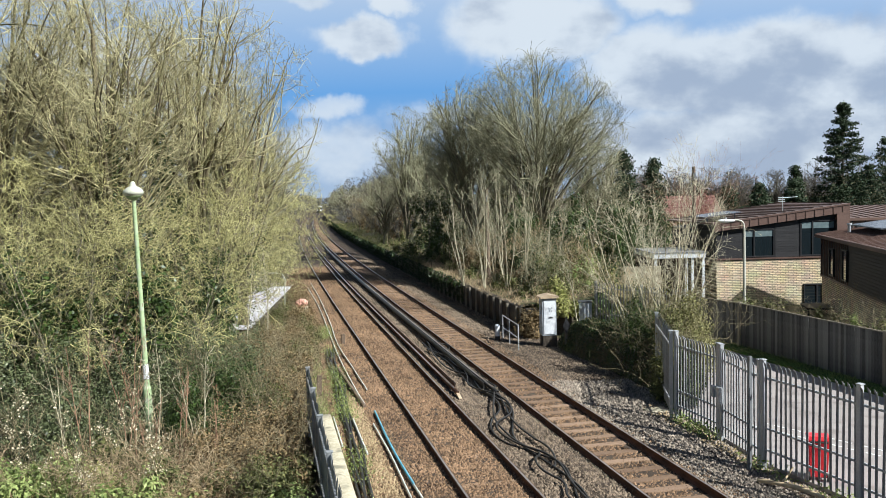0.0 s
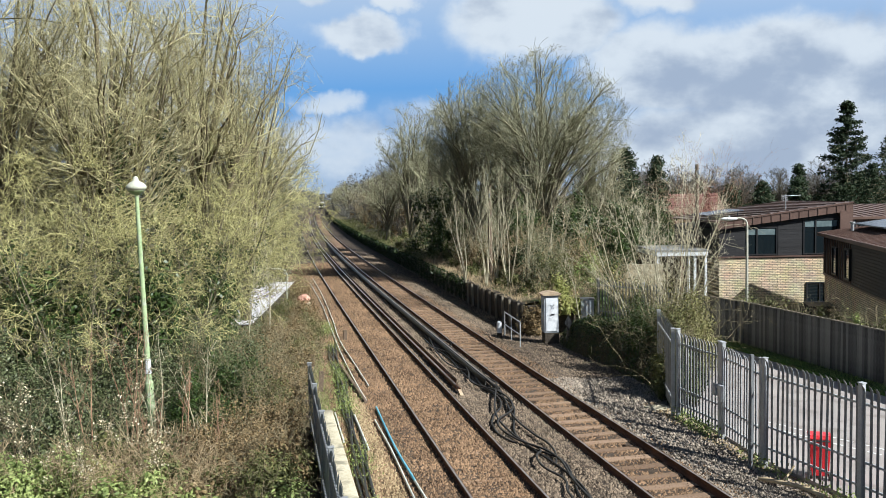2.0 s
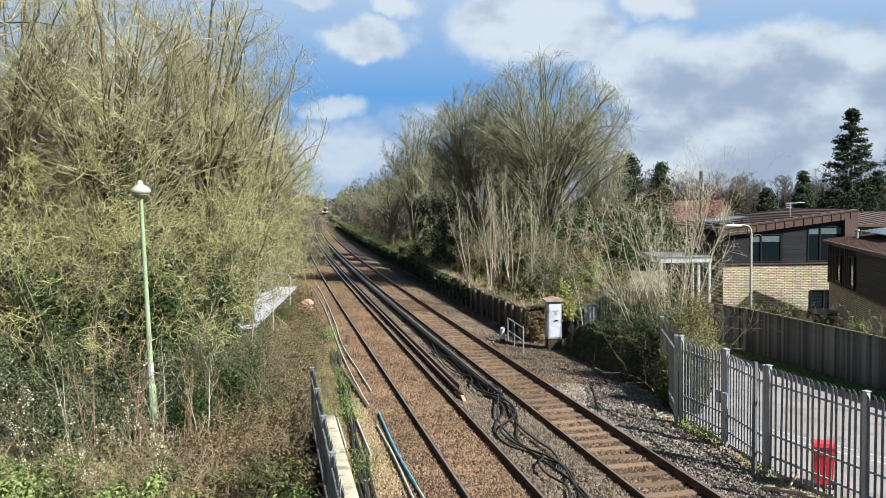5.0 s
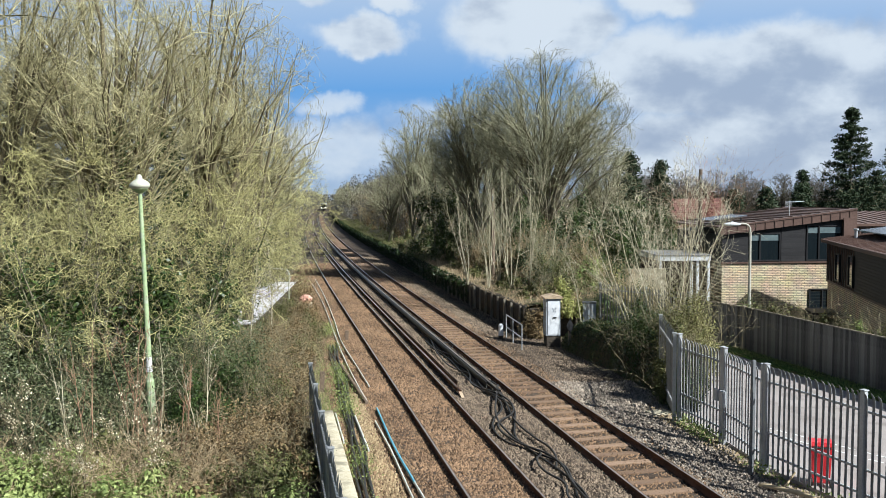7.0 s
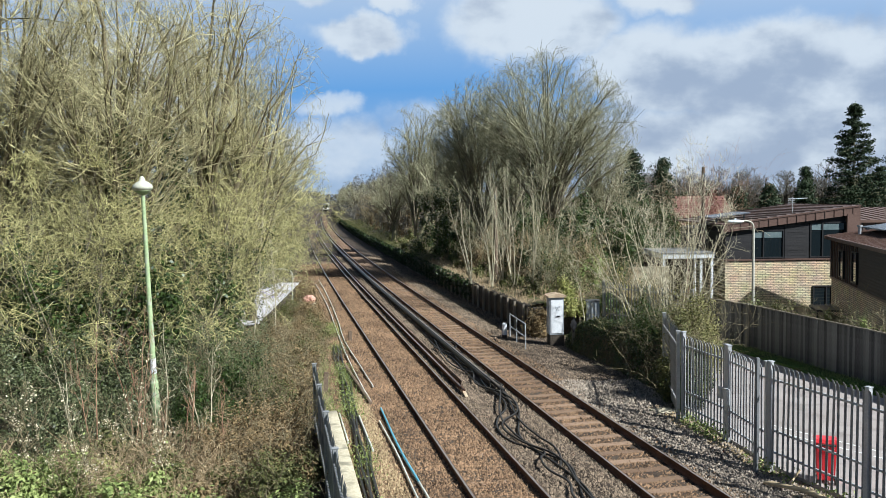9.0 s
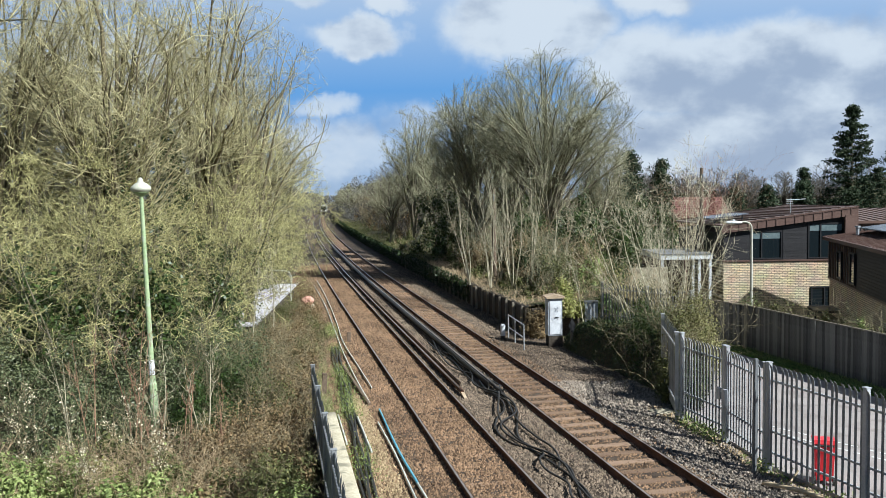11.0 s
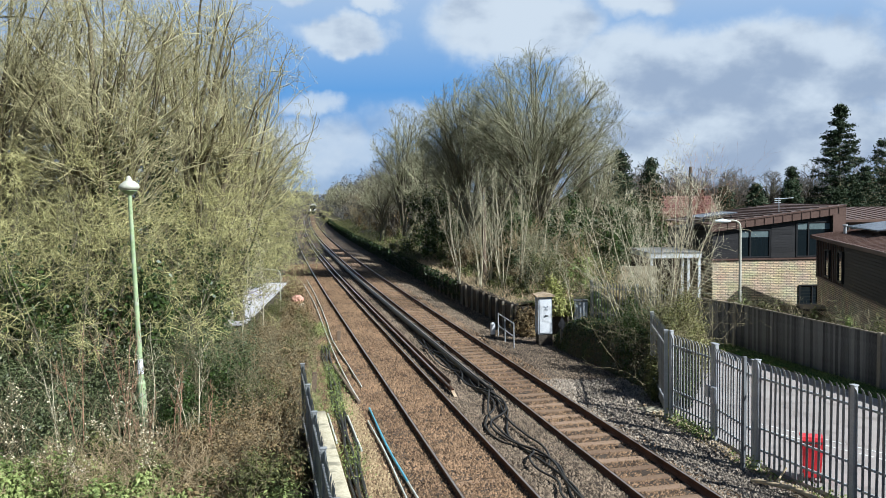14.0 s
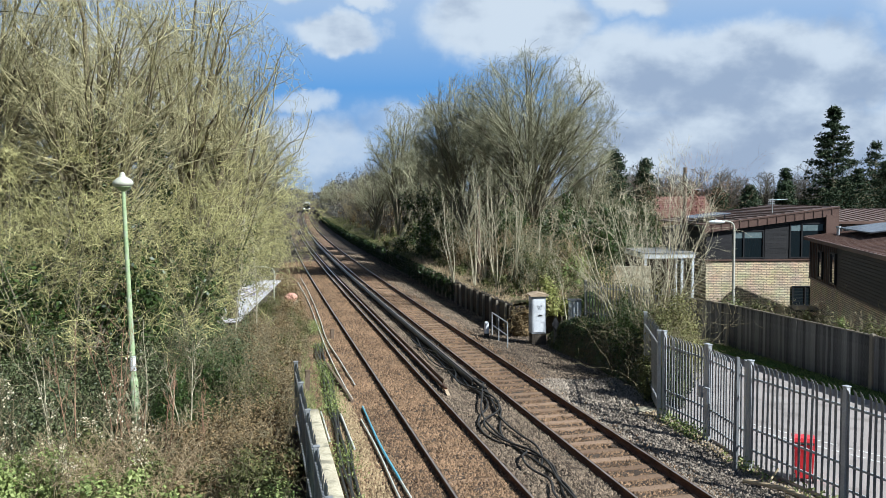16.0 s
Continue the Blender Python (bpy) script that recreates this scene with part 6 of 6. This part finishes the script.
def ivy_mound_bank():
    """A rounded earth bank along the cess, grown over with ivy and rough grass."""
    rng = np.random.default_rng(640)
    t = empty("ivy_bank", label="rounded earth mound grown over with dark ivy and grass", category="bank")
    spine = ((23.6, 6.95, 0.3, 0.4), (24.6, 7.15, 0.45, 1.1), (26.5, 7.6, 0.9, 1.5), (28.5, 7.5, 1.2, 1.5), (30.5, 7.2, 1.3, 1.45), (32.5, 6.5, 1.25, 1.35), (34.3, 5.8, 0.95, 1.05), (35.6, 5.6, 0.6, 0.5))
    sy, sx, sw, sh = (np.array(q) for q in zip(*spine))

    def place(y, a):
        """Across the mound a runs from -1 at its foot by the track to 1 behind."""
        h = np.interp(y, sy, sh) * np.clip(1 - np.abs(a) ** 2.6, 0, 1)
        h = h + 0.10 * np.sin(y * 2.3 + a * 2) * (1 - np.abs(a)) + 0.06 * np.sin(y * 5.1 - a * 4) * (1 - np.abs(a))
        return np.stack((np.interp(y, sy, sx) + a * np.interp(y, sy, sw), y, h - 0.12), -1)

    ys, aa = np.linspace(23.6, 35.6, 56), np.linspace(-1, 1, 19)
    gy, ga = np.meshgrid(ys, aa, indexing="ij")
    f = [(j * 19 + i, j * 19 + i + 1, (j + 1) * 19 + i + 1, (j + 1) * 19 + i) for j in range(55) for i in range(18)]
    raw("mound", place(gy.ravel(), ga.ravel()), f, EARTH, t, smooth=True)
    n = 26000
    y, a = rng.uniform(23.6, 35.6, n), rng.uniform(-1, 1, n)
    c = place(y, a)
    out = np.stack((a * 1.3, np.zeros(n), np.full(n, 0.55)), 1)
    deep = rng.random(n) < 0.84
    c = c + unit(out) * rng.random((n, 1)) ** 2 * 0.14
    raw("foliage", *leaves(rng, c[deep], np.full(deep.sum(), 0.058), 0.3, 1.4, out[deep]), LEAF_DEEP, t)
    raw("grass", *leaves(rng, c[~deep], np.full((~deep).sum(), 0.05), 0.3, 2.6, out[~deep]), LEAF_DULL, t, "dull olive grass over the mound")


def far_bank():
    # the great tree and its neighbours behind the old platform
    for i, (x, y, z, h, wide, low_, limbs, ivy) in enumerate(((7.3, 60, 1.2, 17.0, 7.6, 0.46, 84, 1500), (2.3, 63, 1.2, 15.6, 5.0, 0.48, 52, 1200), (11.6, 62, 0.0, 12.0, 3.2, 0.5, 30, 600), (5.2, 68, 1.2, 13.4, 4.6, 0.44, 40, 1200),
                                                               (-3.7, 86, 1.2, 16.8, 4.3, 0.5, 46, 600), (-1.2, 78, 1.2, 11.5, 3.4, 0.48, 34, 800), (-6.8, 96, 1.2, 9.6, 3.6, 0.5, 30, 300))):
        bare_tree("broadleaf_tree", (x, y, z), 500 + i, "large bare broadleaf tree with a rounded grey-green crown", twig=TWIG_GREY, ivy=ivy, ivy_top=0.5, group="bank trees",
                  height=h, trunk_r=0.30, dome=(wide, h * low_), limbs=int(limbs * 0.75), boughs=11, twigs=7, sprays=3, angle=(20, 50), lift=0.04, tip_r=0.0085, sub_low=0.34, wander=0.13, bend=3, twig_len=(0.26, 0.55))
    # pale saplings in front
    for i, (x, y, z, h, st) in enumerate(((3.4, 44.5, 1.1, 8.0, 6), (2.3, 46.0, 1.1, 7.4, 5), (4.6, 46.5, 1.1, 8.4, 6), (1.2, 49.0, 1.1, 7.0, 5), (3.0, 48.0, 1.1, 8.0, 5), (5.6, 45.0, 1.0, 6.0, 4))):
        bare_tree("sapling", (x, y, z), 520 + i, "clump of pale upright leafless saplings", bark=TWIG_PALE, twig=TWIG_GREY, category="sapling", group="pale saplings",
                  height=h, trunk_r=0.03, stems=st - 1, spread=0.2, limbs=12, boughs=4, twigs=3, lift=0.12, tip_r=0.0055, low=0.2, short=(0.14, 0.3), wander=0.14)
    for i, (x, y, z, h, st, sp) in enumerate(((8.1, 30.3, -0.1, 7.6, 5, 0.28), (8.6, 31.5, -0.1, 8.4, 5, 0.22), (9.3, 32.6, -0.1, 7.8, 4, 0.26), (7.6, 31.8, -0.1, 6.6, 3, 0.36), (10.0, 34.0, -0.1, 6.8, 3, 0.3))):
        bare_tree("sapling", (x, y, z), 530 + i, "pale-barked leafless sapling clump above the hedge", bark=TWIG_PALE, twig=TWIG_PALE, category="sapling", group="hedge saplings",
                  height=h, trunk_r=0.034, stems=st, spread=sp, trunk_lift=0.05, limbs=9, boughs=5, twigs=2, lift=0.09, tip_r=0.005, low=0.28, short=(0.2, 0.42), wander=0.18)
    p = (5.95, 36.0, -0.15)
    bare_tree("sapling", p, 541, "single slim pale sapling by the cabinets", bark=TWIG_PALE, twig=TWIG_PALE, category="sapling", height=4.0, trunk_r=0.03, stems=1, spread=0.03, limbs=8, boughs=3, twigs=2, tip_r=0.006, low=0.4, short=(0.15, 0.35))
    # scrub on the bank
    k = 0
    for y in (40, 43, 46, 50, 54, 58, 63, 68, 74, 81, 89, 98):
        for d in (1.6, 4.4, 7.5):
            q = along(y + random.uniform(-1, 1), wall_off(y) + d + random.uniform(-0.6, 0.6), bank_height(y, d) - 0.15)
            dark = (k * 7) % 5 < 2 and d > 2
            s = random.uniform(0.9, 1.5) * (0.75 if d < 2 else 1.25)
            shrub("bush", tuple(q), 560 + k, (s, s, s * (0.8 if d < 2 else 1.7)), 1800 if dark else 1100, 9, LEAF_IVY if dark else LEAF_DULL, TWIG_BROWN if k % 2 else STRAW,
                  "dark evergreen bush on the bank" if dark else "brown leafless scrub on the bank", 0.10, group="bank scrub", stem_r=0.009)
            k += 1
    for i in range(16):
        y = 39.5 + 1.25 * i
        d = 2.4 + 3.2 * ((i * 0.618) % 1)
        q = along(y, wall_off(y) + d, bank_height(y, d) - 0.2)
        s = random.uniform(1.0, 1.5)
        shrub("bush", tuple(q), 730 + i, (s, s, s * 1.8), 2200, 18, (LEAF_DULL, LEAF_BROWN, LEAF_DEEP)[i % 3], (TWIG_GREY, STRAW)[i % 2], "tangled olive-brown scrub on the bank", 0.075, group="bank scrub", stem_r=0.008)
    for i, (x, y, z, s, h) in enumerate(((-0.6, 66, 1.8, 2.6, 6.0), (0.9, 70, 1.8, 2.4, 6.5), (10.4, 52, 1.7, 2.4, 4.6), (12.6, 55, 1.6, 2.6, 5.2), (7.6, 50, 1.8, 2.0, 4.6), (14.8, 60, 1.2, 2.6, 5.5), (5.0, 54, 1.8, 1.9, 4.4))):
        shrub("holly", (x, y, z - 0.2), 610 + i, (s, s, h), 4200, 10, LEAF_IVY, TWIG_BROWN, "tall dark green holly and ivy mass", 0.13, "shrub", "holly", hollow=0.65)
    shrub("laurel", (7.2, 42.0, 0.6), 630, (1.1, 1.1, 2.5), 3200, 5, LEAF_BRIGHT, TWIG_BROWN, "bright green laurel bush", 0.12)
    shrub("yellow_bush", (5.2, 38.2, 0.7), 631, (1.0, 0.9, 1.9), 2800, 8, LEAF_YELLOW, STRAW, "yellow-green leafy bush behind the cabinet", 0.085)
    shrub("forsythia", (8.2, 40.5, 0.6), 632, (0.8, 0.8, 2.2), 900, 16, LEAF_YELLOW, STRAW, "small yellow-flowering garden shrub", 0.06)
    shrub("ivy_mound", (4.05, 37.35, -0.1), 633, (0.75, 0.6, 1.25), 2400, 8, LEAF_BROWN, TWIG_BROWN, "brown-leaved clipped shrub against the wall end", 0.075, hollow=0.75)
    # ivy bank and hedge between the cabinet and the gate
    ivy_mound_bank()
    for i, (x, y, sx, sz, leaf) in enumerate(((8.1, 27.8, 1.15, 3.3, LEAF_OLIVE), (8.9, 29.6, 1.1, 3.2, LEAF_OLIVE), (8.5, 28.6, 1.0, 3.3, LEAF_OLIVE), (7.0, 28.8, 0.9, 2.9, LEAF_IVY), (7.4, 26.8, 0.7, 2.7, LEAF_DULL), (7.7, 30.4, 1.0, 2.8, LEAF_IVY), (8.4, 34.5, 1.2, 2.3, LEAF_IVY), (7.4, 39.5, 1.5, 2.4, LEAF_IVY), (6.9, 25.2, 0.55, 2.1, LEAF_DULL))):
        shrub("hedge_bush", (x, y, -0.2), 650 + i, (sx, sx, sz), 5600, 12, leaf, TWIG_BROWN, "straggly olive-green hedge bush with arching twigs", 0.055, group="hedge bushes", lift=0.02, hollow=0.45)
    # garden hedge over the timber fence
    for i in range(12):
        u = i / 11
        shrub("garden_shrub", (12.6 + 4.6 * u, 35.6 - 10.5 * u, -0.1), 670 + i, (0.8, 0.9, random.uniform(1.75, 2.15)), 1300, 10, LEAF_BRIGHT if i % 3 == 0 else LEAF_DULL, TWIG_BROWN, "low garden shrub behind the timber fence", 0.07, group="garden shrubs", hollow=0.7)
    shrub("russet_shrub", (20.3, 64.0, -0.1), 690, (2.7, 1.4, 7.6), 3600, 44, RUSSET, TWIG_RED, "russet-leaved creeper in front of the tiled roof", 0.11, hollow=0.6)
    shrub("garden_tree", (20.5, 68.0, 0), 691, (2.6, 2.2, 4.6), 3000, 10, LEAF_DULL, TWIG_BROWN, "green garden bush by the tiled house", 0.13, hollow=0.6)


def distance_trees():
    # three patterns for far trees, then copies along the line and behind the houses
    kinds = []
    for i, (h, st) in enumerate(((12.5, 2), (11.0, 3), (14.0, 2))):
        kinds.append(bare_tree("far_tree", (0, 0, 0), 700 + i, "bare far-off tree in the wooded edge of the line", twig=TWIG_GREY if i == 1 else TWIG_DARK, ivy=500, group="far trees",
                               height=h, trunk_r=0.25, dome=(3.6 + 0.4 * i, h * 0.48), limbs=24, boughs=6, twigs=4, lift=0.08, tip_r=0.021, sub_low=0.25, wander=0.2, twig_len=(0.4, 0.9)))
    small = [bare_tree("far_tree", (0, 0, 0), 710 + i, "bare far-off tree in the wooded edge of the line", twig=TWIG_GREY, group="far trees",
                       height=h, trunk_r=0.3, dome=(4.2, h * 0.5), limbs=18, boughs=4, twigs=3, lift=0.08, tip_r=0.05, sub_low=0.2, wander=0.2, twig_len=(0.4, 0.9)) for i, h in enumerate((11.5, 13.0))]
    tall = [bare_tree("garden_tree", (0, 0, 0), 720 + i, "bare dark rounded tree behind the houses", twig=TWIG_DARK, group="trees behind the houses",
                      height=h, trunk_r=0.3, dome=(4.4, h * 0.5), limbs=24, boughs=7, twigs=5, sprays=2, lift=0.08, tip_r=0.024, sub_low=0.2, wander=0.2, twig_len=(0.4, 0.9)) for i, h in enumerate((11.0, 12.5))]
    near, far, back = [], [], []
    for y in np.arange(92, 205, 9):
        near.append(along(float(y), 11 + random.uniform(-1.5, 4) + 0.008 * y, 1.0))
        near.append(along(float(y) + 4, 20 + random.uniform(-3, 6), 0.9))
    for y in np.arange(205, 430, 12):
        far.append(along(float(y), 10 + random.uniform(-1.5, 3), 0.8))
        far.append(along(float(y) + 4, 18 + random.uniform(-3, 6), 0.8))
    for y in np.arange(160, 430, 12):
        far.append(along(float(y), -11 - random.uniform(0, 5), 0))
    for y in np.arange(440, 900, 36):
        far.append(along(float(y), 11 + random.uniform(-1, 4), 0.3))
        far.append(along(float(y), -12 - random.uniform(0, 6), 0))
    for x in np.arange(26, 72, 3.4):
        back.append(Vector((float(x) + random.uniform(-1.5, 1.5), 128 + random.uniform(-10, 14), 0)))
    for x in np.arange(8, 30, 4.5):
        near.append(Vector((float(x), 100 + random.uniform(-8, 8), 0)))
    for x in np.arange(-34, -10, 4.0):
        near.append(Vector((float(x), 62 + random.uniform(-6, 10), 0)))
    for models, places in ((kinds, near), (small, far), (tall, back)):
        for i, p in enumerate(places):
            m = pose(p.x, p.y, p.z - 0.2, 0, 0, random.uniform(0, 360))
            if i < len(models):
                models[i].matrix_world = m
            else:
                copy_thing(models[i % len(models)], m)
    conifer("conifer", (53.8, 110, -0.2), 800, 18.0, 5.6, "tall dark green conifer above the houses", 20000, 0.19)
    for i, (x, y, h, r) in enumerate(((60.5, 112, 13.5, 4.2), (52.0, 100, 9.5, 3.6), (57.5, 104, 10.5, 3.8), (46.5, 108, 9.8, 2.6), (18.6, 72, 9.6, 2.2), (14.6, 66, 10.2, 1.8), (43.0, 100, 7.6, 3.2), (38.0, 98, 7.4, 3.0), (33.5, 96, 7.2, 3.0), (29.5, 94, 7.0, 3.0), (48.5, 96, 8.0, 3.4), (65.0, 108, 11.0, 4.0), (26.0, 92, 6.6, 2.8), (31.5, 90, 6.0, 2.6), (36.0, 93, 6.4, 2.8), (40.5, 94, 6.6, 2.8), (45.5, 93, 7.0, 2.8), (52.0, 92, 7.5, 3.0), (23.0, 88, 6.2, 2.4))):
        near = y < 75
        conifer("conifer", (x, y, -0.2), 801 + i, h, r, "dark green conifer behind the houses", 9000 if near else 4800, 0.12 if near else 0.18)
    # reddish scrub on the far bank
    for i, y in enumerate((100, 108, 117, 127, 139, 152, 168)):
        q = along(float(y), wall_off(y) + 5.0, bank_height(y, 5) - 0.2)
        shrub("far_scrub", tuple(q), 830 + i, (3.0, 3.0, 5.0), 900, 40, LEAF_BROWN, TWIG_BROWN if i % 2 else TWIG_DARK, "reddish-brown scrub on the far bank", 0.18, group="far scrub", stem_r=0.022, lift=0.15)


def bank_grass():
    rng = np.random.default_rng(15)
    n = 15000
    y = np.sort(37.6 * (190 / 37.6) ** rng.random(n))
    d = rng.random(n) ** 1.5 * 6.0
    c = np.array([tuple(along(float(a), wall_off(float(a)) + 0.15 + float(b), bank_height(float(a), float(b)))) for a, b in zip(y, d)])
    way = np.concatenate((rng.normal(0, 0.6, (n, 2)), np.ones((n, 1))), 1)
    p = shoots(rng, c - np.array((0, 0, 0.1)), way, rng.uniform(0.25, 0.6, n), 0.008 + 0.00014 * y, 3, 0.3, -0.15, 0.3)
    cut = n // 3
    tagged(raw("bank_grass", *tubes(p[0][:cut], p[1][:cut]), STRAW), "dry straw-coloured grass on the bank", "grass", kind="stuff")
    tagged(raw("bank_grass", *tubes(p[0][cut:], p[1][cut:]), LEAF_DULL), "green grass tufts on the bank", "grass", kind="stuff")


def far_woods():
    """Dense woods that close the view where the line runs out of sight."""
    rng = np.random.default_rng(21)
    n = 80000
    y = 190 * (1150 / 190) ** rng.random(n)
    side = np.where(rng.random(n) < 0.5, -1.0, 1.0)
    off = np.where(side < 0, -8.5 - 0.004 * y, 8.0) + side * rng.random(n) ** 1.5 * 26
    slope = np.interp(y, (0, 45, 170, 400, 700), (-0.216, -0.214, -0.17, -0.14, -0.135))
    x = np.interp(y, _ys, _cx) + np.where(y > 990, (y - 990) * -0.135, 0) + off
    top = (10.5 + 2.5 * np.sin(y * 0.051 + side) + 2.0 * np.sin(y * 0.133 + 2 * side)) * np.clip(np.abs(off - np.where(side < 0, -8.5, 8.0)) / 4 + 0.35, 0, 1)
    c = np.stack((x, y - off * slope, np.maximum(rng.random(n) ** 0.8 * top, 0.1)), 1)
    tagged(raw("far_woods", *leaves(rng, c, 0.10 + 0.0011 * y, 0.2, 1.6), FAR_WOOD), "hazy grey-brown woods where the line runs out of sight", "woods", kind="stuff")
    m = 5000
    c = np.stack((rng.uniform(-330, 60, m), rng.uniform(1150, 1250, m), rng.random(m) ** 0.8 * 13), 1)
    tagged(raw("far_woods", *leaves(rng, c, np.full(m, 2.4), 0.2, 1.6), FAR_WOOD), "hazy far woods on the skyline", "woods", kind="stuff")
    # ivy and grass over the farther wall
    k = 9000
    y = 48 * (230 / 48) ** rng.random(k)
    c = np.array([tuple(along(float(a), wall_off(float(a)) - 0.12 + float(b), 0.1 + 1.25 * float(e))) for a, b, e in zip(y, rng.normal(0, 0.08, k), rng.random(k))])
    tagged(raw("wall_ivy", *leaves(rng, c, 0.05 + 0.0011 * y, 0.2), LEAF_DEEP), "dark ivy hanging over the old platform wall", "ivy", kind="stuff")


near_woods()
far_bank()
far_woods()
bank_grass()
distance_trees()


# ---- what moves ----
def motions():
    rows = []
    for i in range(17):
        y = TRAIN_FROM + (TRAIN_TO - TRAIN_FROM) * i / 16
        p = along(y, 1.77)
        rows.append((float(i), pose(p.x, p.y, 0.156, 0, 0, heading(y))))
    walk(unit_train, rows)
    walk(cloud_bank, [(0.0, pose(0, 0, 0)), (8.0, pose(-33, 0, 0)), (16.0, pose(-66, 0, 0))])


TRAIN_FROM, TRAIN_TO = 500.0, 332.0
motions()
